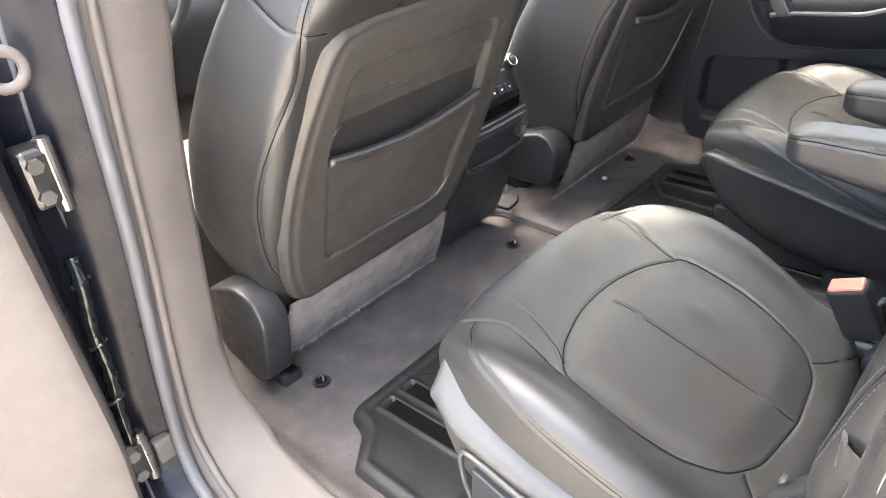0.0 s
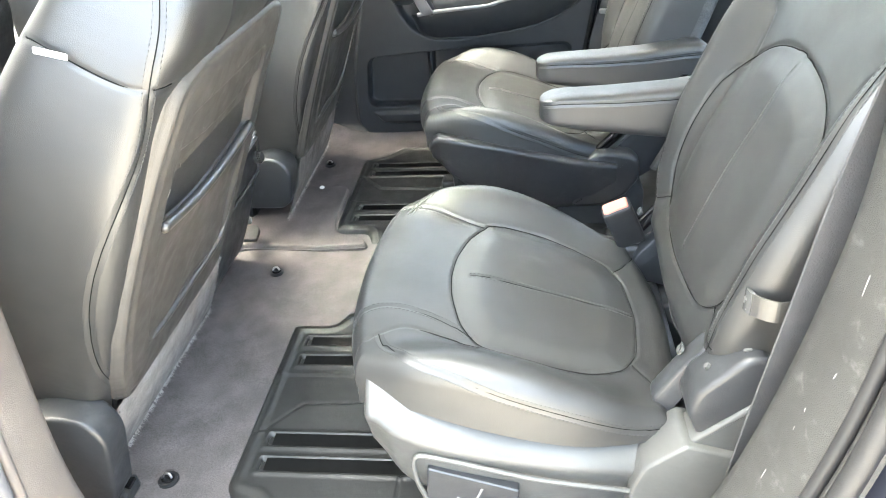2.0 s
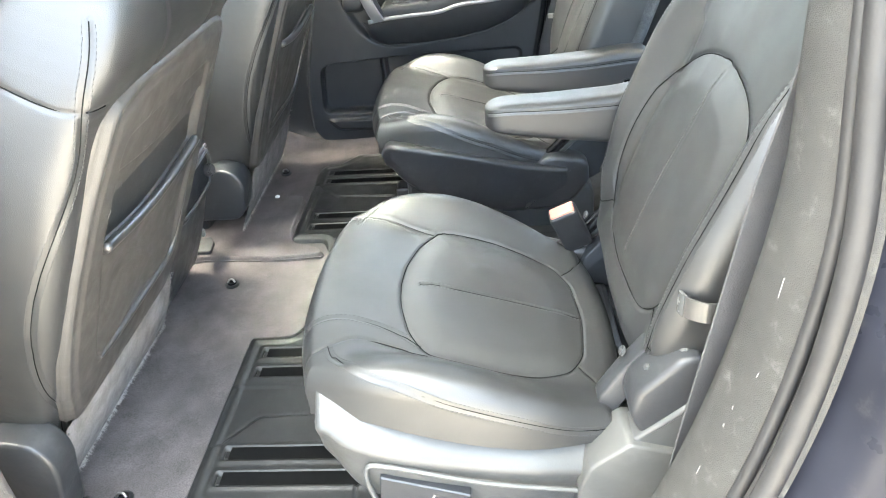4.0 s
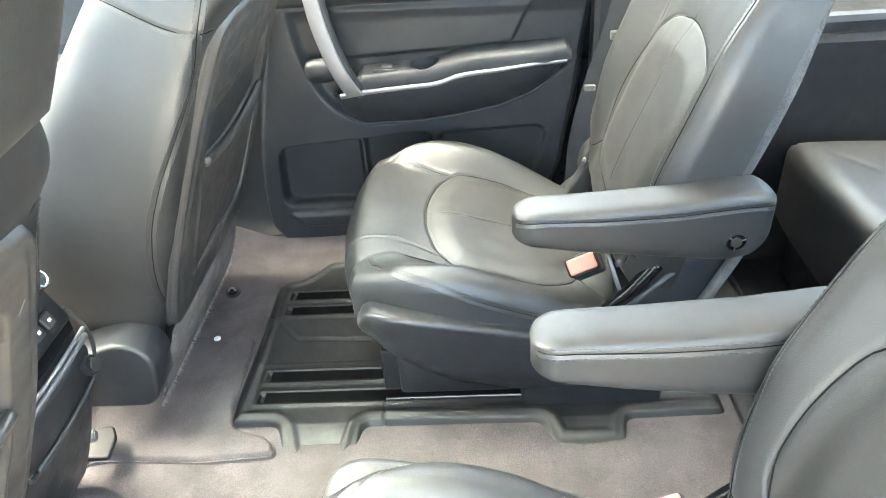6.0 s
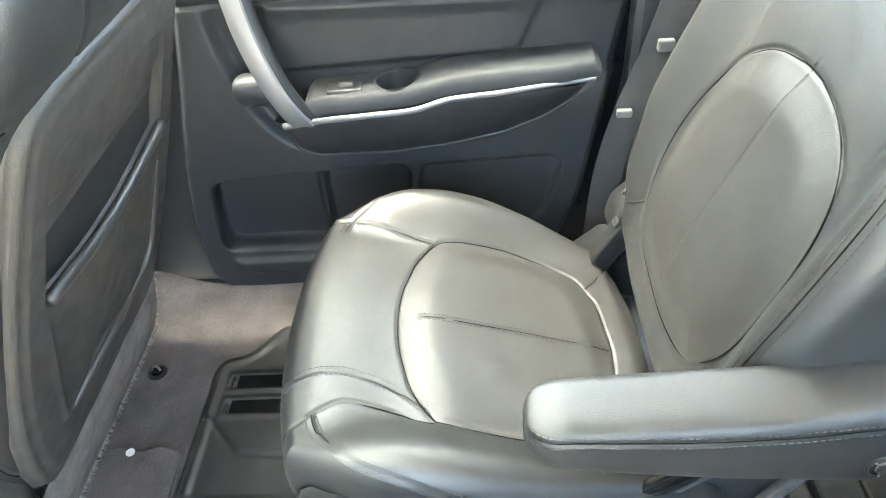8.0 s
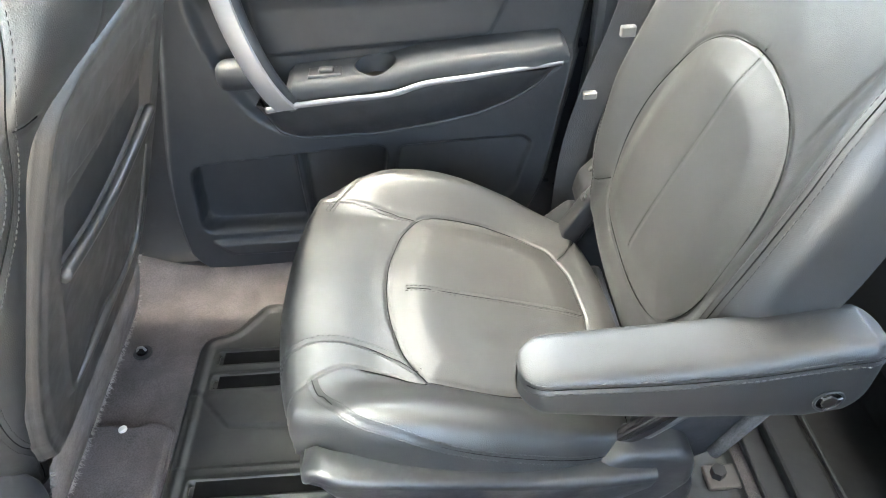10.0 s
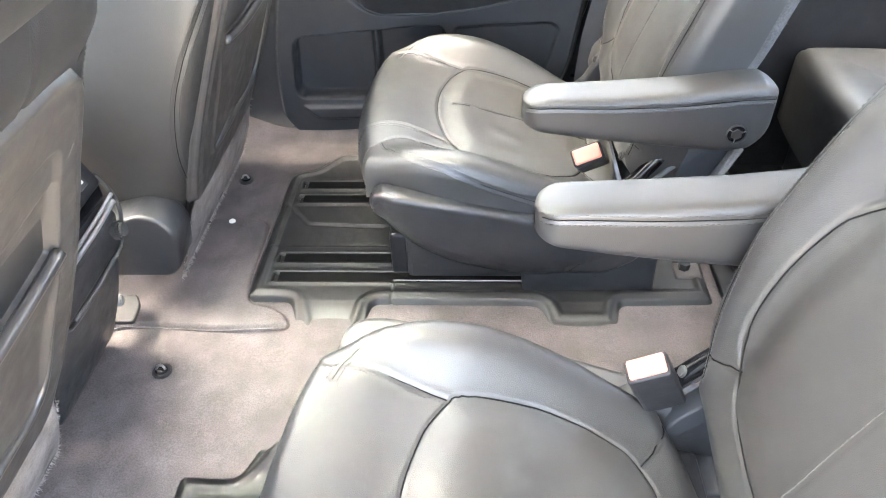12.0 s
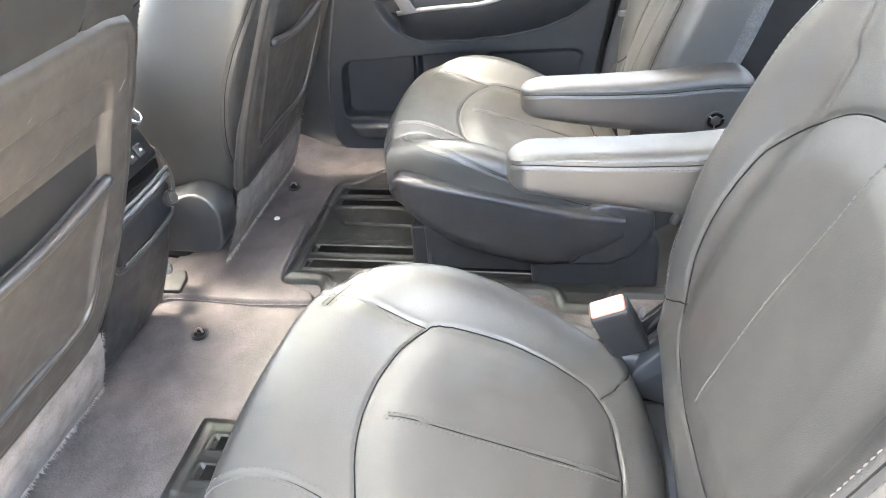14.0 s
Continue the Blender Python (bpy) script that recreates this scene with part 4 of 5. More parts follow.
    # plastic back shell with the map pocket
    hp = np.r_[0.072, np.linspace(0.072, 0.645, 190), 0.645]
    up_ = np.r_[-1, np.linspace(-1, 1, 170), 1]
    y, h = np.meshgrid(up_, hp, indexing="ij")
    half = np.interp(h, [0.072, 0.080, 0.10, 0.17, 0.25, 0.33, 0.40, 0.47, 0.55, 0.60, 0.615, 0.627, 0.636, 0.642, 0.645], [0.165, 0.188, 0.203, 0.228, 0.241, 0.244, 0.241, 0.232, 0.217, 0.206, 0.200, 0.191, 0.178, 0.160, 0.135])
    y = y * half
    edge = [(np.interp(t, [0.072, 0.080, 0.10, 0.17, 0.25, 0.33, 0.40, 0.47, 0.55, 0.60, 0.615, 0.627, 0.636, 0.642, 0.645], [0.165, 0.188, 0.203, 0.228, 0.241, 0.244, 0.241, 0.232, 0.217, 0.206, 0.200, 0.191, 0.178, 0.160, 0.135]), t) for t in np.linspace(0.072, 0.645, 50)]
    edge = np.array(edge + [(-p, t) for p, t in edge[::-1]])
    q = np.stack([y.ravel(), h.ravel()], 1)
    d0 = np.interp(q[:, 1], [0.07, 0.3, 0.5, 0.645], [0.012, 0.013, 0.017, 0.026])
    hole = rounded([(-0.150, 0.172), (0.150, 0.172), (0.178, 0.40), (0.158, 0.572), (-0.158, 0.572), (-0.178, 0.40)], 0.03)
    rim = to_line(q, hole, True)
    win = within(q, hole, 0.010)
    sag = 0.412 - 0.022 * np.cos(q[:, 0] / 0.16 * math.pi / 2)
    below = step01(0.0015, 0.010, sag - q[:, 1])
    second = step01(0.0, 0.006, 0.520 - 0.02 * np.cos(q[:, 0] / 0.16 * math.pi / 2) - q[:, 1])
    opened = d0 - 0.005 - 0.006 * second - 0.012 * step01(0.50, 0.40, q[:, 1])
    flap = d0 - 0.003 + 0.006 * np.exp(-(((q[:, 1] - sag) / 0.04) ** 2)) + 0.0025 * np.sin(q[:, 0] * 31 + 1) * np.sin(q[:, 1] * 26)
    d = d0 * (1 - win) + win * (opened * (1 - below) + flap * below)
    # raised bead low and on the inner side of the pocket
    d += 0.004 * np.exp(-((rim / 0.0055) ** 2)) * step01(0.40, 0.34, q[:, 1]) * step01(-0.16, -0.11, q[:, 0])
    out = to_line(q, edge, True)
    d -= 0.004 * step01(0.030, 0.016, out) - 0.0015 * np.exp(-(((out - 0.012) / 0.008) ** 2)) + 0.012 * step01(0.010, 0.0, out)
    d = d.reshape(y.shape)
    d[0], d[-1] = d[0] - 0.03, d[-1] - 0.03
    d[:, 0], d[:, -1] = d[:, 0] - 0.03, d[:, -1] - 0.03
    solid("back_panel", w(d, y, h).reshape(-1, 3), quads(*y.shape, not flip), PANEL, seat, "scuffed grey plastic back panel with a recessed map pocket")
    if yc < 0:
        marks = [((-0.104, 0.467), (-0.099, 0.440)), ((-0.151, 0.470), (-0.142, 0.452)), ((-0.174, 0.462), (-0.171, 0.468)), ((-0.070, 0.514), (-0.056, 0.508)), ((-0.034, 0.503), (-0.026, 0.506)), ((0.003, 0.580), (0.008, 0.584)), ((0.181, 0.552), (0.173, 0.539)), ((-0.098, 0.571), (-0.086, 0.577))]
        scuffs(tree(w(d, y, h), not flip), [[w(np.array(0.03), np.array(p), np.array(q_)) for p, q_ in m_] for m_ in marks], seat, "pale scratches in the plastic")
    t = np.linspace(-1, 1, 40)
    vv, ff = tube(w(0.0165 + 0 * t, 0.172 * t, 0.413 - 0.022 * np.cos(t * math.pi / 2)), 0.0075, 8)
    solid("pocket_rim", vv, ff, POCKETRIM, seat, "rounded rim along the pocket opening")
    lip = spline([(-0.135 * inn, 0.175, 0), (0.0, 0.174, 0), (0.115 * inn, 0.175, 0), (0.150 * inn, 0.192, 0), (0.162 * inn, 0.24, 0), (0.168 * inn, 0.30, 0), (0.171 * inn, 0.35, 0)], 0.008)
    vv, ff = tube(w(np.full(len(lip), 0.0135), lip[:, 0], lip[:, 1]), np.interp(np.linspace(0, 1, len(lip)), [0, 0.1, 0.75, 1], [0.002, 0.0055, 0.0055, 0.002]), 8)
    solid("pocket_lip", vv, ff, POCKETRIM, seat, "raised bead along the lower pocket edge")
    # carpet flap below the panel
    a, b = np.meshgrid(np.linspace(-1, 1, 60), np.linspace(0, 1, 24), indexing="ij")
    hh = 0.085 - 0.165 * b + 0.002 * np.sin(a * 23) * b
    dd = 0.004 + 0.006 * np.sin(b * 3) + 0.001 * np.sin(a * 17 + 2)
    yy = a * (0.208 + 0.02 * b)
    solid("carpet_flap", w(dd, yy, hh).reshape(-1, 3), quads(60, 24, not flip), FLAP, seat, "fuzzy light grey carpet flap below the back")
    rng = random.Random(int(100 * yc) + 50)
    fv, ff = [], []
    for _ in range(520):
        t = rng.uniform(-1, 1)
        low = rng.random() < 0.75
        bb = 1.0 if low else rng.random()
        p0 = w(np.array(0.006), np.array((t if low else math.copysign(1, t)) * (0.208 + 0.02 * bb)), np.array(0.085 - 0.165 * bb + 0.002))
        p1 = p0 + np.array([rng.uniform(0.001, 0.008), rng.gauss(0, 0.004), -rng.uniform(0.0, 0.008) if low else rng.gauss(0, 0.003)])
        k = len(fv)
        fv += [p0, p0 + (0, 0.002, 0.001), p1]
        ff.append((k, k + 1, k + 2))
    solid("carpet_fuzz", fv, ff, FLAP, seat, "loose fibres along the flap", smooth=False, kind="stuff")
    # recliner covers low on both sides
    for sd in (-1 if yc < 0 else 1,):
        out = rounded([(-0.165, 0.06), (-0.165, 0.200), (-0.07, 0.232), (-0.012, 0.222), (0.006, 0.18), (-0.022, 0.05), (-0.06, 0.03)], 0.025)
        if yc > 0:
            out = rounded([(-0.165, 0.095), (-0.165, 0.200), (-0.07, 0.232), (-0.036, 0.222), (-0.016, 0.19), (-0.028, 0.115), (-0.05, 0.095)], 0.022)
        y0 = yc + inn * sd * 0.225
        y1 = yc + inn * sd * (0.280 if yc < 0 else 0.300)
        cover = prism([(px + xb + 0.055, pz) for px, pz in out], "y", min(y0, y1), max(y0, y1), 0.007, 3)
        smooth_by_angle(part("recliner_cover", cover, PLASTIC, seat, "smooth dark plastic recliner cover"), 50)
    # cushion and frame, mostly hidden
    a, b, fall, skirt = pillow(50, 50, 1.5, 0.75, 0.7)
    vv = np.stack([xb - 0.34 + 0.27 * a, yc + inn * 0.25 * b, 0.30 - 0.06 * fall - 0.10 * skirt + 0.03 * b**2], 2)
    solid("cushion", vv.reshape(-1, 3), quads(50, 50, flip), LEATHER, seat)
    part("seat_frame", block(xb - 0.33, yc, 0.08, 0.42, 0.40, 0.17, 0.02), BLACK, seat)
    return seat, w


driver, wd = front_seat(-0.390, 1, 24.0, -0.062, 0.100)
passenger, wp = front_seat(0.452, -1, 20.5, -0.005, 0.100)
# headrest of the driver's seat
a, b, fall, skirt = pillow(90, 90, 1.6, 0.62, 0.45)
hv = wd(0.066 - 0.030 * fall - 0.085 * skirt, 0.150 * a * (1 - 0.10 * step01(0.2, 1.0, b)), 0.860 + 0.108 * b)
padded("headrest", hv, LEATHER, driver, [([wd(np.array(0.03), np.array(y), np.array(h)) for y, h in ((sd * 0.122, 0.762), (sd * 0.126, 0.85), (sd * 0.114, 0.955))], 0.003, 0.003, (-0.005, 0.005)) for sd in (-1, 1)], "black leather headrest", flip=False)
for y in (-0.06, 0.06):
    vv, ff = tube([wd(np.array(-0.06), np.array(y), np.array(h)) for h in (0.74, 0.82)], 0.007, 10)
    solid("headrest_post", vv, ff, CHROME, driver)
# white tag in the side seam of the driver's seat
part("tag", block(0.112, -0.640, 0.722, 0.036, 0.003, 0.007, 0.001, 1, pose(0, 0, 0, 0, 14, -3)), TAG, driver, "small white cloth tag")
# floor vent under the driver's seat
vent = thing("seat_track_cover", (-0.10, -0.60, 0), "black plastic seat track end on the carpet", "track cover")
part("frame_rim", block(-0.085, -0.615, 0.012, 0.085, 0.045, 0.03, 0.006), PLASTIC, vent)
part("slot", block(-0.065, -0.613, 0.027, 0.05, 0.02, 0.006, 0.001), GLOSS, vent)

# ---- centre console ----


def console():
    c = thing("centre_console", (-0.15, -0.02, 0), "dark grey centre console with rear switches and a pull-out drawer", "console")
    side = rounded([(-0.80, 0.02), (-0.10, 0.02), (-0.055, 0.12), (-0.02, 0.22), (-0.005, 0.33), (-0.02, 0.40), (-0.07, 0.47), (-0.30, 0.48), (-0.80, 0.40)], 0.03)
    smooth_by_angle(part("body", prism(side, "y", -0.135, 0.085, 0.02, 3), PLASTIC, c), 40)
    # rear face pieces follow a gentle bow
    def face(y, z, d=0.0):
        return np.array([np.interp(z, [0.02, 0.12, 0.22, 0.33, 0.40, 0.47], [-0.10, -0.055, -0.02, -0.005, -0.02, -0.07]) + d, y, z])
    rim = spline([face(-0.118, 0.26, 0.005), face(-0.118, 0.35, 0.004), face(-0.10, 0.372, 0.004), face(0.055, 0.372, 0.004), face(0.080, 0.355, 0.004), face(0.094, 0.300, 0.004), face(0.086, 0.262, 0.005), face(0.055, 0.236, 0.006), face(-0.09, 0.232, 0.006)], 0.008, True)
    vv, ff = tube(rim, 0.0036, 8, True)
    solid("bezel", vv, ff, SOFTPLASTIC, c, "thin satin rim round the drawer")
    # dark open bin over a flush drawer
    part("bin", block(-0.016, -0.014, 0.350, 0.026, 0.17, 0.036, 0.006), GLOSS, c, "dark open bin")
    for z, r in ((0.330, 0.0030), (0.317, 0.0042)):
        vv, ff = tube(spline([face(-0.105, z, 0.008), face(-0.02, z, 0.011), face(0.080, z, 0.006)], 0.01), r, 8)
        solid("strip", vv, ff, SILVER, c, "satin strip above the drawer")
    smooth_by_angle(part("drawer", block(-0.022, -0.014, 0.275, 0.036, 0.185, 0.070, 0.010, 3, pose(0, 0, 0, 0, 10, 0)), PLASTIC, c, "dark grey drawer front"))
    vv, ff = tube(spline([face(-0.10, 0.246, 0.013), face(-0.02, 0.243, 0.014), face(0.06, 0.246, 0.012)], 0.01), 0.003, 8)
    solid("drawer_lip", vv, ff, SOFTPLASTIC, c, "pale lower lip of the drawer")
    part("knob", disc((0.004, 0.056, 0.280), (1, 0, 0.2), 0.0145, 0.014, 28, 0.003), PLASTIC, c, "round grey outlet cap")
    part("knob_cap", disc((0.013, 0.056, 0.282), (1, 0, 0.2), 0.0105, 0.004, 24, 0.001), SOFTPLASTIC, c)
    # switch bar
    bar = block(-0.016, -0.01, 0.388, 0.025, 0.15, 0.065, 0.010, 3, pose(0, 0, 0, 0, -24, 0))
    smooth_by_angle(part("switch_bar", bar, BLACK, c, "black switch panel"))
    for k in range(4):
        b = part("button", block(0.001, -0.055 + 0.026 * k, 0.390, 0.006, 0.020, 0.020, 0.002, 1, pose(0, 0, 0, 0, -24, 0)), PLASTIC, c)
        part("symbol", block(0.0047, -0.055 + 0.026 * k, 0.391, 0.001, 0.005, 0.004, 0, 1, pose(0, 0, 0, 0, -24, 0)), TAG, b, "small white symbol bar")
    part("dial", disc((-0.012, 0.048, 0.432), (0.8, 0, 0.6), 0.014, 0.024, 28, 0.003), PLASTIC, c, "round dial with a bright ring")
    v, f = tube([np.array((-0.004, 0.048, 0.439)) + 0.0125 * (math.cos(t) * np.array((0, 1, 0)) + math.sin(t) * np.array((-0.6, 0, 0.8))) for t in np.linspace(0, 2 * math.pi, 28, endpoint=False)], 0.0028, 6, True)
    solid("dial_ring", v, f, CHROME, c, "chrome ring")
    part("foot_bracket", prism(rounded([(-0.105, 0.085), (-0.060, 0.085), (-0.065, 0.130), (-0.080, 0.155), (-0.110, 0.150)], 0.008), "z", 0.040, 0.050, 0.003), BLACK, c, "black plastic bracket at the foot")
    part("foot_bolt", disc((-0.065, 0.082, 0.105), (1, 0.3, 0), 0.010, 0.012, 12, 0.002), PALE, c, "pale bolt at the foot")


console()

# ---- second-row seats ----
REC2 = 20.0


def second_seat(yc, inn):
    """A captain's chair of the second row; inn: the way to the middle of the car."""
    seat = thing("second_row_seat", (0.60, yc, 0.0), "black leather captain's chair with one armrest, on a dark plastic base", "car seat", group="second-row seats")
    flip = inn < 0

    def at(x, v, z):
        x, v, z = np.broadcast_arrays(np.asarray(x, float), np.asarray(v, float), np.asarray(z, float))
        return np.stack([x, yc + inn * v, z], -1)

    # cushion: a seat pad between two raised bolsters, with a rolled front
    mid = -0.013 if inn > 0 else 0.0
    n1, n2 = 300, 320
    a, b, fall, skirt = pillow(n1, n2, 1.36, 0.885, 0.50)
    x = 0.566 + np.where(a > 0, 0.240, 0.243) * a
    half = eased(x, [0.32, 0.38, 0.44, 0.50, 0.65, 0.80], [0.238, 0.248, 0.258, 0.261, 0.258, 0.244], 0.03)
    u = half * b
    across = abs(u)
    centre = eased(x, [0.32, 0.345, 0.38, 0.42, 0.47, 0.53, 0.60, 0.68, 0.755, 0.80], [0.292, 0.302, 0.305, 0.299, 0.285, 0.276, 0.252, 0.226, 0.204, 0.198], 0.015)
    ridge = eased(x, [0.32, 0.37, 0.40, 0.43, 0.485, 0.535, 0.60, 0.66, 0.71, 0.75, 0.80], [0.285, 0.298, 0.308, 0.320, 0.325, 0.317, 0.293, 0.262, 0.234, 0.217, 0.205], 0.02)
    up = step01(0.150, 0.226, across)
    z = centre * (1 - up) + ridge * up
    seat_pad = rounded([(0.520, 0.158), (0.492, 0.115), (0.474, 0.05), (0.470, 0.0), (0.474, -0.05), (0.492, -0.115), (0.520, -0.158), (0.56, -0.165), (0.62, -0.166), (0.68, -0.156), (0.725, -0.135), (0.748, -0.09), (0.757, 0.0), (0.748, 0.09), (0.725, 0.135), (0.68, 0.156), (0.62, 0.166), (0.56, 0.165)], 0.012, 4)
    plan = np.stack([x.ravel(), u.ravel()], 1)
    z = z + 0.0065 * within(plan, seat_pad, 0.045).reshape(x.shape)
    # sat-in wrinkles and a dimple
    z = z + 0.004 * np.exp(-(((x - 0.60) / 0.022) ** 2 + ((u - 0.075) / 0.018) ** 2)) + 0.0010 * np.sin(x * 37 + u * 21) * np.sin(u * 33 - x * 13)
    front = (a < 0) & (abs(a) >= abs(b))
    rear = step01(0.0, 0.35, a - abs(b))
    side = step01(-0.15, 0.10, abs(b) - abs(a))
    foot = eased(x, [0.33, 0.41, 0.452, 0.525, 0.60, 0.67, 0.744, 0.80], [0.215, 0.238, 0.240, 0.223, 0.202, 0.183, 0.170, 0.165])
    low = (0.042 * (1 - side) + 0.034 * side) * (1 - 0.6 * rear)
    z = z - low * fall
    z = z * (1 - skirt) + np.minimum(foot, z - 0.01) * skirt
    x = x - 0.003 * np.sin(np.clip(skirt, 0, 1) * math.pi) * front + 0.020 * skirt * front
    cush = at(x, u + mid, z)
    xc = x[:, n2 // 2]
    zc = cush[:, n2 // 2, 2]
    body_x = slice(np.argmin(xc), np.argmax(xc) + 1)
    on = lambda px, pv, pz=None: at(px, pv + mid, np.interp(px, xc[body_x], zc[body_x]) if pz is None else pz)
    seams = [([on(px, pv) for px, pv in np.r_[seat_pad, seat_pad[:1]]], 0.0036, 0.0026, ())]
    for s in (-1, 1):
        seams.append(([on(px, s * pv, pz) for px, pv, pz in ((0.384, 0.163, 0.30), (0.395, 0.188, 0.30), (0.418, 0.212, 0.31), (0.45, 0.232, 0.31), (0.49, 0.245, 0.305), (0.56, 0.252, 0.277), (0.635, 0.252, 0.245), (0.70, 0.249, 0.213), (0.745, 0.244, 0.195), (0.78, 0.232, 0.19))], 0.0020, 0.0026, (-0.0065, 0.0065)))
        seams.append(([on(px, s * pv, pz) for px, pv, pz in ((0.737, 0.118, 0.21), (0.762, 0.148, 0.206), (0.79, 0.185, 0.205))], 0.0026, 0.0026, ()))
    o = -inn
    # entry side: a sewn seam over the front roll and a plain one before the bolster
    seams.append(([on(px, o * pv, pz) for px, pv, pz in ((0.512, 0.142, 0.29), (0.48, 0.120, 0.29), (0.446, 0.107, 0.29), (0.404, 0.100, 0.30), (0.370, 0.106, 0.30), (0.346, 0.124, 0.29), (0.330, 0.146, 0.25), (0.328, 0.152, 0.22))], 0.0020, 0.0026, (-0.006, 0.006)))
    seams.append(([on(px, o * pv, pz) for px, pv, pz in ((0.523, 0.160, 0.29), (0.463, 0.146, 0.30), (0.418, 0.142, 0.30), (0.384, 0.163, 0.30), (0.362, 0.182, 0.28), (0.350, 0.195, 0.24))], 0.0028, 0.0026, ()))
    seams.append(([on(px, -o * pv, pz) for px, pv, pz in ((0.516, 0.152, 0.29), (0.48, 0.162, 0.29), (0.44, 0.176, 0.30), (0.40, 0.186, 0.30), (0.372, 0.188, 0.29), (0.350, 0.195, 0.24))], 0.0030, 0.0028, (0.0065,)))
    seams.append(([on(px, 0.0) for px in (0.500, 0.53, 0.58, 0.64, 0.70, 0.753)], 0.0016, 0.0026, (-0.0048, 0.0048)))
    in_pad = inside(plan, seat_pad).reshape(x.shape)
    padded("cushion", cush, LEATHER, seat, seams, flip=flip, panel=("seat_insert", in_pad, PERF, "smooth worn leather seat insert with a sewn middle seam"))

    # backrest
    c, s_ = math.cos(radians(REC2)), math.sin(radians(REC2))

    def bk(n, v, h):
        """n: towards the sitter; h: up the back."""
        n, v, h = np.broadcast_arrays(np.asarray(n, float), np.asarray(v, float), np.asarray(h, float))
        return at(0.776 + h * s_ - n * c, v, 0.225 + h * c + n * s_)

    n1, n2 = 290, 330
    a, b, fall, skirt = pillow(n1, n2, 1.40, 0.80, 0.45)
    h = 0.325 + 0.335 * b
    half = eased(h, [-0.01, 0.05, 0.12, 0.25, 0.40, 0.52, 0.60, 0.66], [0.216, 0.224, 0.240, 0.250, 0.246, 0.228, 0.208, 0.18])
    v = half * a
    pad = [(0.0, 0.422), (0.06, 0.415), (0.105, 0.398), (0.138, 0.372), (0.160, 0.325), (0.171, 0.26), (0.171, 0.20), (0.159, 0.14), (0.130, 0.105), (0.08, 0.088), (0.0, 0.083)]
    pad_line = np.array(pad + [(-p, q) for p, q in pad[-2:0:-1]]) * ((1.0, 1.0) if inn > 0 else (0.94, 0.97))
    plan = np.stack([v.ravel(), h.ravel()], 1)
    in_back = inside(plan, pad_line)
    swell = within(plan, pad_line, 0.05).reshape(v.shape)
    wing = step01(0.150, 0.226, abs(v)) * eased(h, [0.0, 0.06, 0.14, 0.25, 0.42, 0.58, 0.66], [0.0, 0.010, 0.034, 0.046, 0.046, 0.022, 0.0])
    n = (-0.010 if inn > 0 else 0.002) + wing + 0.006 * np.exp(-(((h - 0.20) / 0.13) ** 2)) * step01(0.22, 0.10, abs(v)) + 0.008 * swell
    n = n - 0.012 * step01(0.06, 0.0, h) + 0.0012 * np.sin(h * 31 + v * 17) * np.sin(v * 29)
    n = n - 0.040 * fall - eased(h, [0, 0.3, 0.66], [0.045, 0.066, 0.040]) * skirt
    body = bk(n, v + mid, h)
    seams = [([bk(0.02, pv + mid, ph) for pv, ph in np.r_[pad_line, pad_line[:1]]], 0.0036, 0.0028, ())]
    for s in (-1, 1):
        seams.append((on_grid(body, 1.40, [(s * 0.86, -0.82), (s * 0.87, -0.5), (s * 0.875, 0.0), (s * 0.875, 0.5), (s * 0.87, 0.88)]), 0.0020, 0.0026, (-0.0065, 0.0065)))
        seams.append(([bk(0.02, s * pv + mid, ph) for pv, ph in ((0.138, 0.374), (0.143, 0.41), (0.152, 0.46), (0.158, 0.52), (0.150, 0.62))], 0.0024, 0.0032, ()))
        seams.append(([bk(0.0, s * pv + mid, ph) for pv, ph in ((0.150, 0.125), (0.185, 0.098), (0.205, 0.095))], 0.003, 0.003, ()))
        seams.append(([bk(0.0, s * pv + mid, ph) for pv, ph in ((0.156, 0.495), (0.10, 0.535), (0.05, 0.555), (0.0, 0.56))], 0.0026, 0.0026, ()))
    seams.append(([bk(0.04, mid, ph) for ph in (0.11, 0.2, 0.3, 0.418)], 0.0012, 0.0028, (0.0034,)))
    back = padded("backrest", body, LEATHER, seat, seams, flip=not flip, panel=("back_insert", in_back.reshape(v.shape), PERF, "smooth leather back insert under an arched seam"))
    # carpeted rear cover
    a, b, fall, skirt = pillow(60, 70, 1.5, 0.8, 0.5)
    h = 0.32 + 0.335 * b
    half = 0.96 * eased(h, [-0.01, 0.12, 0.25, 0.40, 0.60, 0.66], [0.150, 0.200, 0.230, 0.233, 0.20, 0.17])
    n = -eased(h, [0, 0.3, 0.66], [0.100, 0.098, 0.078]) + 0.02 * fall + 0.032 * skirt
    cover_v = bk(n, half * a, h)
    cover_tree = tree(cover_v, flip)
    solid("back_cover", bk(n, half * a, h).reshape(-1, 3), quads(60, 70, flip), BACKCARPET, seat, "fuzzy grey carpet on the rear of the back")
    rng = random.Random(5)
    fv, ff_ = [], []
    for _ in range(420):
        hh = rng.uniform(0.02, 0.62)
        hw = eased(hh, [-0.01, 0.12, 0.25, 0.40, 0.60, 0.66], [0.150, 0.200, 0.230, 0.233, 0.20, 0.17])
        sd = rng.choice((-1, 1))
        nn = -eased(hh, [0, 0.3, 0.66], [0.100, 0.098, 0.078]) + rng.uniform(0.0, 0.03)
        p0 = np.array(cover_tree.find_nearest(Vector(bk(nn, sd * hw, hh)))[0])
        p1 = p0 + np.array([rng.uniform(0.0, 0.004), inn * sd * rng.uniform(0.0, 0.002), rng.gauss(0, 0.002)])
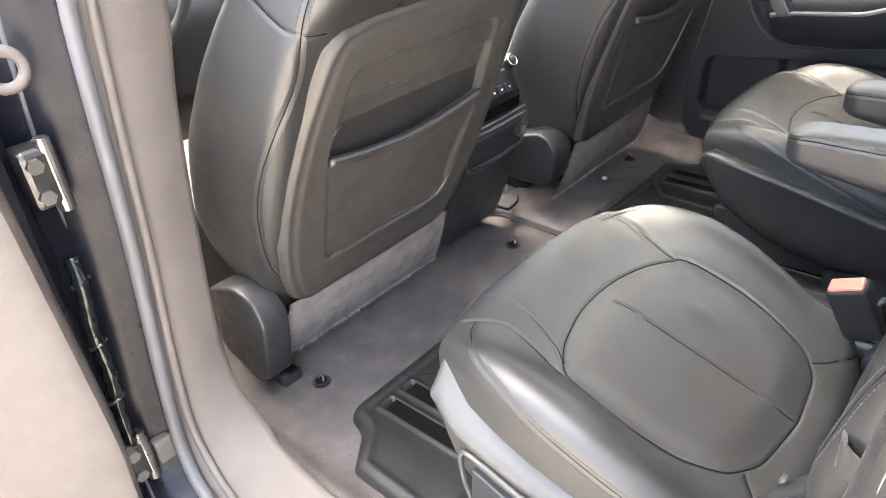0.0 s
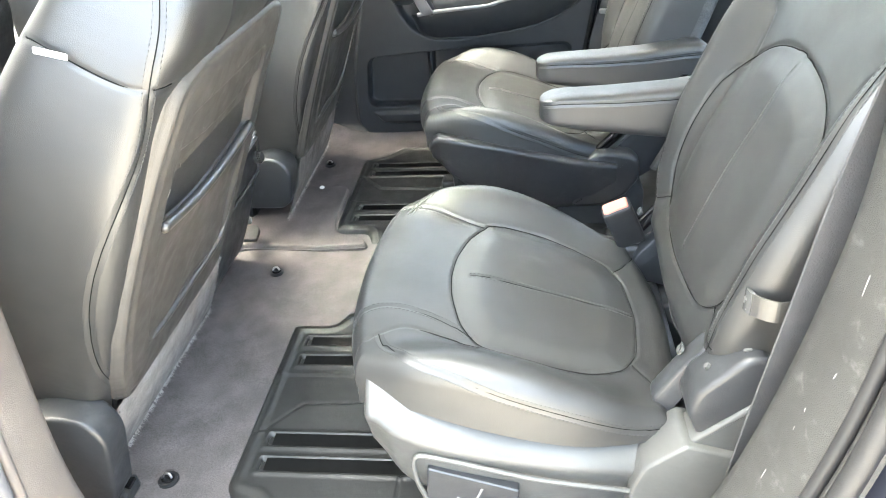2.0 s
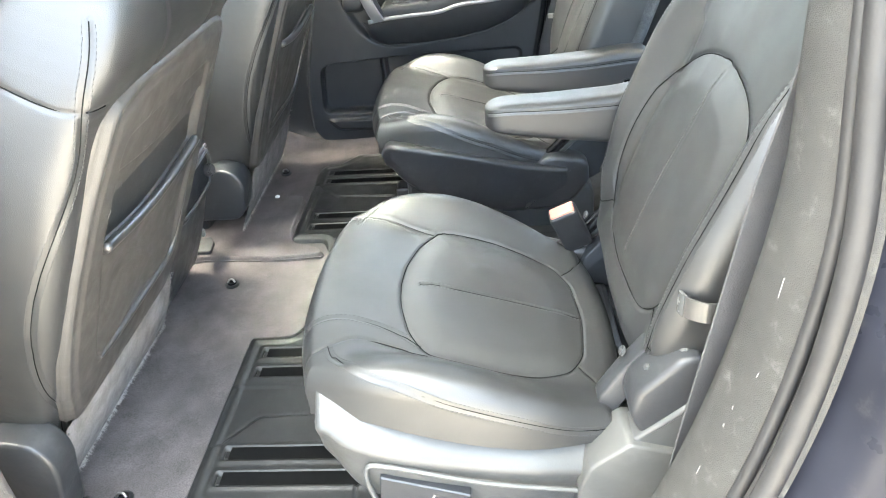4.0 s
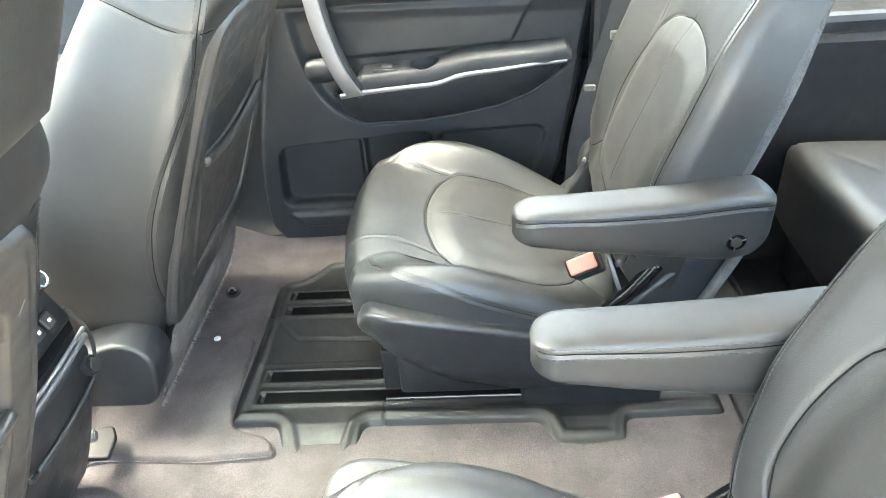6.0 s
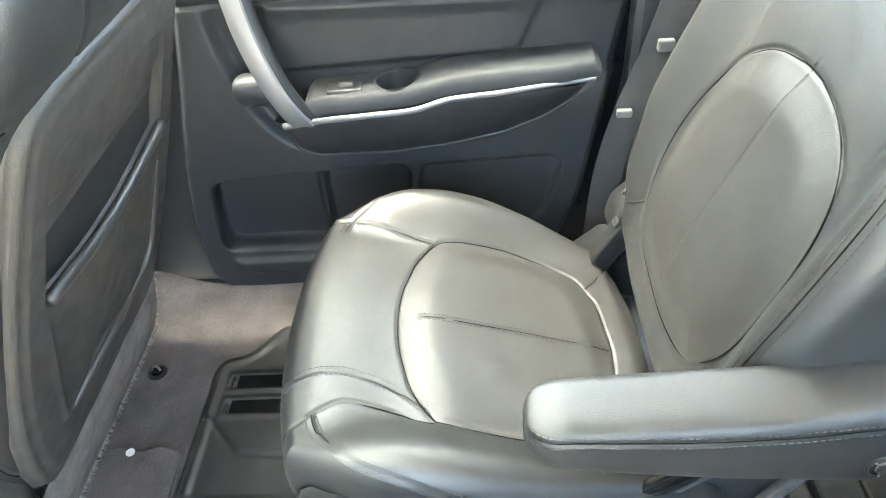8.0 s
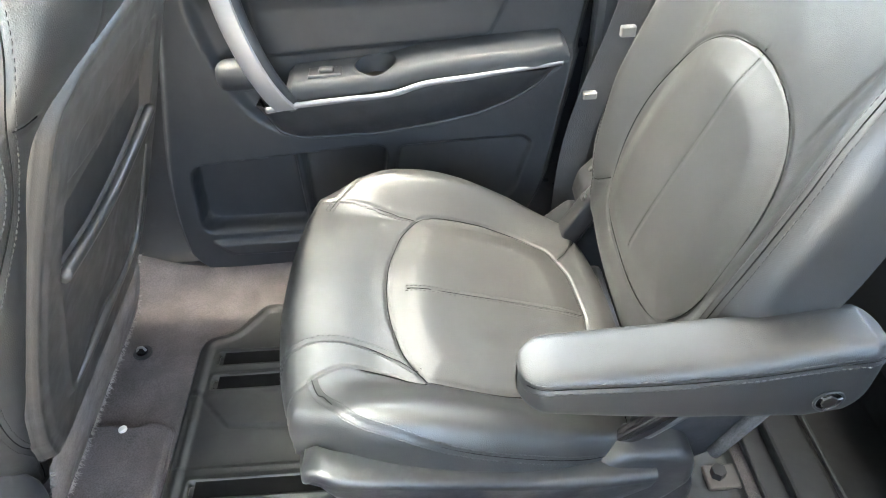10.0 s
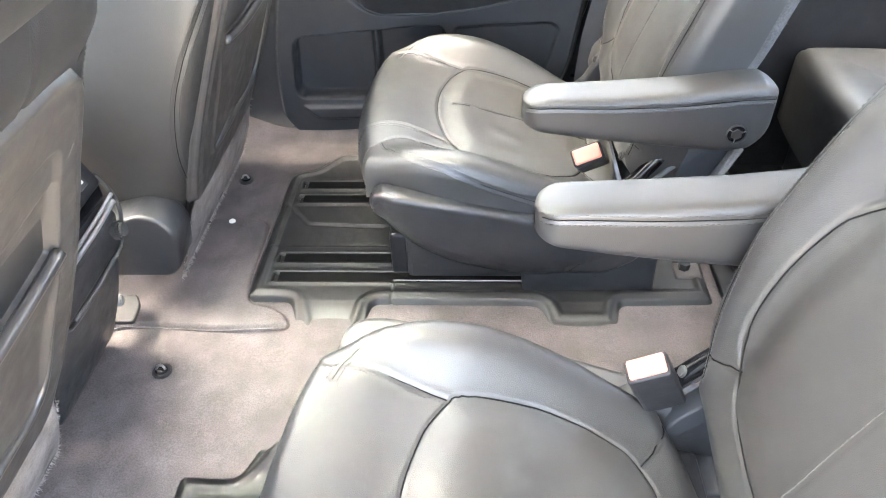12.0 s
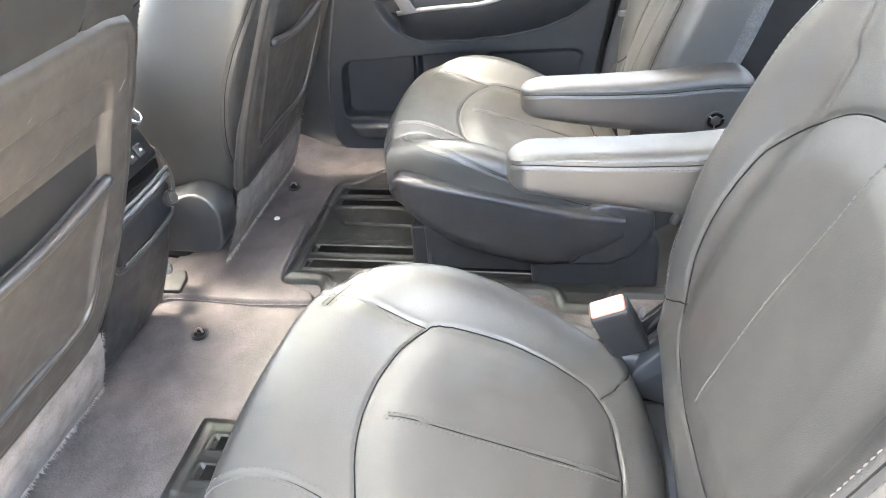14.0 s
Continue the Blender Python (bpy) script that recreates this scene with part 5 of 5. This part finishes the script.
        k = len(fv)
        fv += [p0, p0 + (0.0, 0.0, 0.0022), p1]
        ff_.append((k, k + 1, k + 2))
    solid("carpet_fuzz", fv, ff_, BACKCARPET, seat, "loose carpet fibres along the edge", smooth=False, kind="stuff")
    # screws low on the backrest
    for sd in (-1, 1):
        part("trim_screw", disc(tuple(bk(0.012, sd * 0.182, 0.060)), (-c, 0, s_), 0.0075, 0.006, 16, 0.002), SOFTPLASTIC, seat, "round plastic trim button")

    # base cover: a lip under the cushion and a wall that draws in below
    side_x = [0.800, 0.76, 0.706, 0.64, 0.567, 0.49, 0.42, 0.388, 0.372]
    in_top = [0.180, 0.186, 0.198, 0.217, 0.236, 0.254, 0.268, 0.268, 0.250]
    in_bot = [0.090, 0.068, 0.062, 0.064, 0.082, 0.110, 0.158, 0.190, 0.200]
    out_top = [0.125, 0.135, 0.145, 0.158, 0.174, 0.195, 0.222, 0.240, 0.240]
    out_bot = [0.02, 0.02, 0.02, 0.02, 0.025, 0.045, 0.085, 0.130, 0.165]
    ring = []
    hw = lambda x: float(np.interp(x, [0.33, 0.38, 0.42, 0.50, 0.65, 0.80], [0.225, 0.262, 0.276, 0.276, 0.266, 0.245]))
    for xx, t, bo in zip(side_x, in_top, in_bot):
        ring.append((xx, hw(xx), t, bo, (0, 1)))
    for vv_ in np.linspace(0.9, -0.9, 9):
        q = 0.5 + 0.5 * vv_
        ring.append((0.372 - 0.004 * vv_**2, 0.225 * vv_, 0.222 + 0.01 * q, 0.17 + 0.008 * q, (-1, 0)))
    for xx, t, bo in list(zip(side_x, out_top, out_bot))[::-1]:
        ring.append((xx, -hw(xx), t, bo, (0, -1)))
    ring = np.array([(r[0], r[1], r[2], r[3], r[4][0], r[4][1]) for r in ring])
    dense = spline(ring, 0.012)
    nrm = dense[:, 4:6] / (np.linalg.norm(dense[:, 4:6], axis=1)[:, None] + 1e-9)
    cols = []
    for out, frac, up in ((-0.036, 0.0, -0.004), (-0.020, 0.0, 0.0), (-0.004, 0.0, 0.002), (0.004, 0.0, 0.0), (0.006, 0.0, -0.008), (0.003, 0.0, -0.016), (0.000, 0.2, -0.008), (-0.004, 0.45, 0), (-0.012, 0.7, 0), (-0.024, 0.9, 0), (-0.035, 1.0, 0), (-0.06, 1.0, 0.0)):
        zz = dense[:, 2] * (1 - frac) + dense[:, 3] * frac + up + max(0.0, -out) * 1.1 * (frac == 0) * step01(0.0, -0.8, dense[:, 5] / np.hypot(dense[:, 4], dense[:, 5]))
        cols.append(at(dense[:, 0] + nrm[:, 0] * out, dense[:, 1] + nrm[:, 1] * out, zz))
    bv = np.stack(cols, 1)
    # same cover on both seats: lit tone near the open door, shaded tone across
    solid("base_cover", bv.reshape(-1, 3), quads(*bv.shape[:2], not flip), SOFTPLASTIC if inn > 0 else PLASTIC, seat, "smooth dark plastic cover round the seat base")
    # rear hump of the cover beside the rail
    hump = rounded([(0.690, 0.140), (0.722, 0.184), (0.750, 0.208), (0.772, 0.212), (0.832, 0.204), (0.852, 0.185), (0.856, 0.140), (0.826, 0.096), (0.780, 0.068), (0.700, 0.066)], 0.012)
    y0, y1 = yc + inn * 0.185, yc + inn * 0.240
    smooth_by_angle(part("rear_cover", prism(hump, "y", min(y0, y1), max(y0, y1), 0.014, 3), PLASTIC, seat, "dark plastic cover over the rear of the base"), 50)
    boot = rounded([(0.632, -0.004), (0.628, 0.045), (0.650, 0.066), (0.700, 0.085), (0.850, 0.130), (0.872, 0.100), (0.876, -0.004)], 0.010)
    y0, y1 = yc + inn * 0.120, yc + inn * 0.218
    smooth_by_angle(part("rail_boot", prism(boot, "y", min(y0, y1), max(y0, y1), 0.008, 2), DOORPLASTIC, seat, "dark plastic boot over the seat rail"), 50)
    part("pedestal", block(0.62, yc, 0.07, 0.42, 0.36, 0.14, 0.012), PLASTIC, seat, "dark carpeted seat pedestal")
    part("rail_bracket", block(0.435, yc + inn * 0.145, 0.055, 0.11, 0.05, 0.10, 0.006), BLACK, seat)
    # bracket with bolt at the rear end of the inner rail
    part("rail_foot", block(0.948, yc + inn * 0.165, 0.012, 0.05, 0.04, 0.010, 0.004), TRIM, seat, "pale metal rail foot")
    part("foot_bolt", disc((0.94, yc + inn * 0.165, 0.027), (0, 0, 1), 0.011, 0.014, 6), BLACK, seat)

    # armrest on the inner side
    lift_ = 0.025 if inn > 0 else 0.0
    nx, na = 170, 110
    xs = np.linspace(0.612, 0.966, nx)
    tz = np.interp(xs, [0.612, 0.65, 0.74, 0.83, 0.905, 0.94, 0.966], [0.445, 0.450, 0.453, 0.459, 0.470, 0.470, 0.462])
    bz = np.interp(xs, [0.612, 0.65, 0.70, 0.74, 0.83, 0.90, 0.935, 0.966], [0.401, 0.394, 0.386, 0.381, 0.370, 0.360, 0.366, 0.388])
    tz, bz = tz + (0.025 if inn > 0 else 0.0), bz + (0.025 if inn > 0 else 0.0)
    end = np.clip(np.minimum((xs - 0.6118) / 0.030, (0.9662 - xs) / 0.030), 0, 1)
    round_ = np.sqrt(1 - (1 - end) ** 2)
    wide = 0.033 * round_**0.9
    fine = np.linspace(0, 2 * math.pi, 4000)
    cv, cz = np.sign(np.cos(fine)) * abs(np.cos(fine)) ** 0.42, np.sign(np.sin(fine)) * abs(np.sin(fine)) ** 0.42
    run = np.r_[0, np.cumsum(np.hypot(np.diff(cv), np.diff(cz) * 1.2))]
    even = np.linspace(0, run[-1], na)
    vs, zs = np.interp(even, run, cv), np.interp(even, run, cz)
    cx = vs
    v1 = 0.268 + 0.032
    ax_ = np.repeat(xs[:, None], na, 1)
    av = at(ax_, 0.268 + wide[:, None] * vs + 0.004 * np.exp(-(((ax_ - 0.78) / 0.12) ** 2)) * cx, (tz + bz)[:, None] / 2 + ((tz - bz) / 2 * (0.62 + 0.38 * round_))[:, None] * zs)
    face = v1 + 0.002
    level = [int(np.argmin(abs(vs - sd) + abs(zs - 0.62))) for sd in (-1, 1)]
    seams = [(av[3:-3, k], 0.0022, 0.0026, (-0.0055, 0.0055)) for k in level]
    arm = padded("armrest", av, LEATHER, seat, seams, "padded leather armrest, folded down", flip=not flip)
    part("pivot_recess", disc(tuple(at(0.912, face - 0.002, 0.398 + lift_)), (0, inn, 0), 0.0150, 0.008, 28, 0.002), GLOSS, arm, "dark round pivot recess")
    v, f = tube([at(0.912 + 0.0140 * math.cos(t), face + 0.002, 0.398 + lift_ + 0.0140 * math.sin(t)) for t in np.linspace(0, 2 * math.pi, 28, endpoint=False)], 0.0016, 6, True)
    solid("pivot_ring", v, f, PLASTIC, arm)
    part("pivot_bolt", disc(tuple(at(0.912, face + 0.001, 0.398 + lift_)), (0, inn, 0), 0.008, 0.006, 6), STEEL, arm, "bright bolt head")
    for k in range(3):
        t = k * 2.1 + 0.4
        v, f = tube([at(0.912 + r * math.cos(t), face + 0.003, 0.398 + lift_ + r * math.sin(t)) for r in (0.004, 0.013)], 0.0010, 5)
        solid("recess_rib", v, f, STEEL, arm)

    # belt buckle between cushion and armrest: upright on one seat, fallen towards the aisle on the other
    m = pose(0, 0, 0, 0, -24, 0) @ pose(0, 0, 0, 12 if inn > 0 else 48, 0, 0)
    turn_ = m.to_3x3()
    tip = Vector((0.743, yc + 0.179, 0.295) if inn > 0 else (0.724, yc - 0.207, 0.304))
    body_at, strap_at = tip - turn_ @ Vector((0, 0, 0.043)), tip - turn_ @ Vector((0, 0, 0.098))
    buckle = part("buckle", block(*body_at, 0.052, 0.032, 0.092, 0.006, 3, m), BLACK, seat, "black seat-belt buckle")
    part("release_button", block(*tip, 0.044, 0.025, 0.012, 0.003, 2, m), RED, buckle, "faded red release button")
    part("buckle_strap", block(*strap_at, 0.028, 0.008, 0.05, 0.002, 1, m), PALE, buckle, "grey metal buckle strap")

    # recliner linkage behind the cushion, on the inner side
    v, f = tube([at(0.770, 0.212, 0.188), at(0.872, 0.212, 0.292)], 0.0052, 8, flat=0.6)
    solid("recliner_bar", v, f, SOFTPLASTIC, seat, "pale plastic bar of the recliner")
    v, f = tube(spline([at(0.757, 0.206, 0.198), at(0.80, 0.210, 0.246), at(0.842, 0.206, 0.300)], 0.01), 0.012, 10)
    solid("recliner_boot", v, f, GLOSS, seat, "dark plastic recliner sleeve")
    plate = rounded([(0.772, 0.155), (0.785, 0.20), (0.86, 0.290), (0.90, 0.350), (0.968, 0.350), (0.945, 0.27), (0.897, 0.150), (0.86, 0.125)], 0.008)
    lo, hi = sorted((yc + inn * 0.170, yc + inn * 0.200))
    smooth_by_angle(part("side_plate", prism(plate, "y", lo, hi, 0.004, 2), DOORPLASTIC, seat, "dark plastic plate below the backrest"), 50)
    v, f = tube([at(0.890, 0.204, 0.150), at(0.925, 0.206, 0.228), at(0.962, 0.206, 0.315)], 0.0095, 8)
    solid("carpet_edge", v, f, BACKCARPET, seat, "rolled grey carpet edge of the backrest")
    # outer hinge cover, lever trim and pull loop
    oy = lambda v: yc - inn * v
    hinge = rounded([(0.806, 0.196), (0.783, 0.246), (0.790, 0.282), (0.838, 0.336), (0.862, 0.340), (0.896, 0.305), (0.905, 0.240), (0.880, 0.200)], 0.010)
    lo, hi = sorted((oy(0.200), oy(0.262)))
    # far seat's hinge is black to paint in the shade on that side
    smooth_by_angle(part("hinge_cover", prism(hinge, "y", lo, hi, 0.009, 3), PLASTIC if inn > 0 else BLACK, seat, "dusty plastic hinge cover, lit grey near, shaded black far"), 50)
    part("hinge_screw", disc((0.846, oy(0.240), 0.338), (-0.3, -inn * 0.3, 1), 0.0055, 0.005, 12, 0.001), SOFTPLASTIC, seat)
    part("hinge_screw", disc((0.806, oy(0.232), 0.302), (-0.7, 0, 0.7), 0.0045, 0.005, 12, 0.001), SOFTPLASTIC, seat)
    # folding link between cushion and hinge
    link_ = rounded([(0.752, 0.214), (0.782, 0.268), (0.815, 0.314), (0.842, 0.306), (0.806, 0.236), (0.772, 0.172)], 0.008)
    lo, hi = sorted((oy(0.172), oy(0.204)))
    # link toned like the hinge cover: grey where lit, black where shaded
    smooth_by_angle(part("hinge_link", prism(link_, "y", lo, hi, 0.005, 2), PLASTIC if inn > 0 else BLACK, seat, "scuffed plastic hinge link, lit grey near, shaded black far"), 50)
    # two-step cover behind the base
    for nm, outline_, v0, v1_ in (("side_wedge", [(0.785, 0.200), (0.862, 0.274), (0.940, 0.340), (0.955, 0.150), (0.800, 0.120)], 0.215, 0.267), ("rear_base_cover", [(0.735, 0.165), (0.784, 0.208), (0.846, 0.190), (0.950, 0.160), (0.950, 0.020), (0.720, 0.020), (0.722, 0.120)], 0.205, 0.278)):
        lo, hi = sorted((oy(v0), oy(v1_)))
        # paler plastic on the near seat puts the door light into its colour
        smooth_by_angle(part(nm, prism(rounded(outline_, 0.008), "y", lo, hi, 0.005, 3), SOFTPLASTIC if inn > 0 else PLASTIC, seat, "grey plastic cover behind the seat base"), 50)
    # inset control plate on the outer side
    if inn > 0:
        q = [(0.452, 0.158), (0.575, 0.118), (0.570, 0.055), (0.446, 0.095)]
        part("control_plate", prism(rounded(q, 0.004), "y", oy(0.283), oy(0.262), 0.002, 1), PLASTIC, seat, "dark grey plate with a pale seat symbol")
        for k in range(3):
            part("symbol_bar", block(0.500 + 0.001 * k, oy(0.2842), 0.098 - 0.006 * k, 0.024, 0.001, 0.003, 0, 1, pose(0, 0, 0, 0, 17, 0)), PALE, seat, "pale symbol bar")
        part("symbol_bar", block(0.520, oy(0.2842), 0.110, 0.003, 0.001, 0.026, 0, 1, pose(0, 0, 0, 0, 22, 0)), PALE, seat, "pale symbol bar")
        rim = spline([(0.742, oy(0.268), 0.105), (0.60, oy(0.280), 0.140), (0.47, oy(0.282), 0.178), (0.437, oy(0.282), 0.178), (0.437, oy(0.282), 0.13), (0.455, oy(0.282), 0.075)], 0.01)
        v, f = tube(rim, 0.004, 6)
        solid("plate_rim", v, f, SOFTPLASTIC, seat)
    # strap loop, with a paler band that paints in its highlight
    lp = spline([(0.842, oy(0.205), 0.414), (0.832, oy(0.232), 0.415), (0.834, oy(0.256), 0.416), (0.858, oy(0.272), 0.417), (0.882, oy(0.262), 0.418), (0.893, oy(0.235), 0.419), (0.886, oy(0.205), 0.418)], 0.004)
    v, f = sweep(lp, [(-0.001, -0.014), (0.001, -0.014), (0.001, 0.014), (-0.001, 0.014)], (0, 0, 1))
    solid("pull_strap", v, f, POCKETRIM, seat, "black webbing pull strap", smooth=False)
    v, f = sweep(lp[8:14], [(-0.0022, -0.0145), (0.0022, -0.0145), (0.0022, 0.0145), (-0.0022, 0.0145)], (0, 0, 1))
    solid("strap_highlight_band", v, f, STRAP_HIGHLIGHT, seat, "paler shiny band on the strap, standing in for its highlight", smooth=False)
    return seat


second_seat(-0.392, 1)
second_seat(0.430, -1)

# ---- third row ----


def third_row(yc):
    t = thing("third_row_seat", (1.45, yc, 0), "black leather third-row bench seat", "car seat", group="third-row seats")
    a, b, fall, skirt = pillow(90, 90, 1.5, 0.8, 0.4)
    v = np.stack([1.40 + 0.25 * a, yc + 0.29 * b, 0.315 - 0.02 * a + 0.01 * np.cos(b * 2) - 0.035 * fall - 0.13 * skirt], 2)
    seams = [([(1.22, yc - 0.18, 0.33), (1.27, yc - 0.10, 0.33), (1.285, yc, 0.33), (1.27, yc + 0.10, 0.33), (1.22, yc + 0.18, 0.33)], 0.005, 0.005, ()), ([(1.165, yc + y, 0.31) for y in (-0.25, 0, 0.25)], 0.004, 0.004, ())]
    padded("cushion", v, LEATHER, t, seams, sew=False)
    a, b, fall, skirt = pillow(60, 60, 1.5, 0.8, 0.5)
    v = np.stack([1.72 + 0.12 * b + 0.05 * fall + 0.08 * skirt, yc + 0.28 * a, 0.62 + 0.30 * b], 2)
    solid("backrest", v.reshape(-1, 3), quads(60, 60, True), LEATHER, t)
    part("base", block(1.44, yc, 0.09, 0.44, 0.52, 0.18, 0.01), BLACK, t, "black plastic base below the cushion")


third_row(0.325)
third_row(-0.325)

# ---- seat belts ----


def belt(name, pts, ups, label, width=0.024):
    path = spline(pts, 0.02)
    t = thing(name, tuple(path[-1]), label, "seat belt", group="seat belts")
    v, f = sweep(path, [(-0.0009, -width), (0.0009, -width), (0.0009, width), (-0.0009, width)], ups)
    solid("webbing", v, f, WEB, t, smooth=False)
    for s in (-1, 1):
        v, f = sweep(path, [(-0.0014, s * width - 0.0018), (0.0014, s * width - 0.0018), (0.0014, s * width + 0.0012), (-0.0014, s * width + 0.0012)], ups)
        solid("edge_band", v, f, WEB, t, "thicker woven edge", smooth=False)
    return t


belt("seat_belt", [(0.93, -0.705, 1.08), (0.905, -0.705, 0.75), (0.888, -0.70, 0.60), (0.876, -0.695, 0.45), (0.862, -0.69, 0.28), (0.85, -0.685, 0.10), (0.845, -0.68, 0.04)], (1, 0.25, 0), "dark grey seat-belt webbing hanging beside the seat", 0.026)
belt("seat_belt", [(0.95, 0.745, 1.08), (0.90, 0.755, 0.70), (0.86, 0.760, 0.50), (0.825, 0.765, 0.38), (0.80, 0.765, 0.25), (0.79, 0.76, 0.06)], (1, -0.25, 0), "dark seat-belt webbing hanging beside the rear pillar", 0.022)
clip = thing("belt_clip", (0.815, 0.755, 0.384), "pale grey plastic clip on the seat belt", "belt clip")
part("clip_body", block(0.815, 0.757, 0.384, 0.024, 0.012, 0.013, 0.003), PALE, clip)
clip2 = thing("belt_clip", (0.85, 0.745, 0.50), "pale grey plastic clip on the seat belt", "belt clip")
part("clip_body", block(0.862, 0.752, 0.495, 0.024, 0.012, 0.018, 0.003), PALE, clip2)
stop = thing("belt_stop", (0.885, -0.705, 0.57), "small dark button on the seat-belt webbing", "belt button")
part("button", disc((0.890, -0.712, 0.565), (0.25, -1, 0), 0.009, 0.008, 16, 0.002), GLOSS, stop)

# striker and torn white piece on the rear jamb
striker = thing("door_striker", (0.97, -0.93, 0.25), "steel door striker on the rear jamb", "striker")
part("plate", block(0.955, -0.93, 0.25, 0.012, 0.06, 0.06, 0.004), STEEL, striker)
v, f = tube(spline([(0.955, -0.945, 0.235), (0.925, -0.948, 0.235), (0.92, -0.948, 0.25), (0.925, -0.948, 0.265), (0.955, -0.945, 0.265)], 0.006), 0.006, 8)
solid("loop", v, f, STEEL, striker)

# torn white piece hanging at the jamb
torn = thing("torn_plastic", (0.93, -0.80, 0.30), "torn piece of white plastic at the door jamb", "plastic scrap")
part("scrap", prism([(-0.802, 0.335), (-0.788, 0.322), (-0.792, 0.306), (-0.778, 0.292), (-0.790, 0.268), (-0.806, 0.262), (-0.800, 0.284), (-0.812, 0.300), (-0.806, 0.318)], "x", 0.926, 0.929, 0), TAG, torn)
v, f = tube(spline([(0.93, -0.772, 0.350), (0.918, -0.776, 0.366), (0.914, -0.768, 0.380), (0.925, -0.758, 0.382), (0.932, -0.755, 0.368)], 0.004), 0.006, 8)
solid("clip_loop", v, f, GLOSS, torn, "curled black plastic clip")
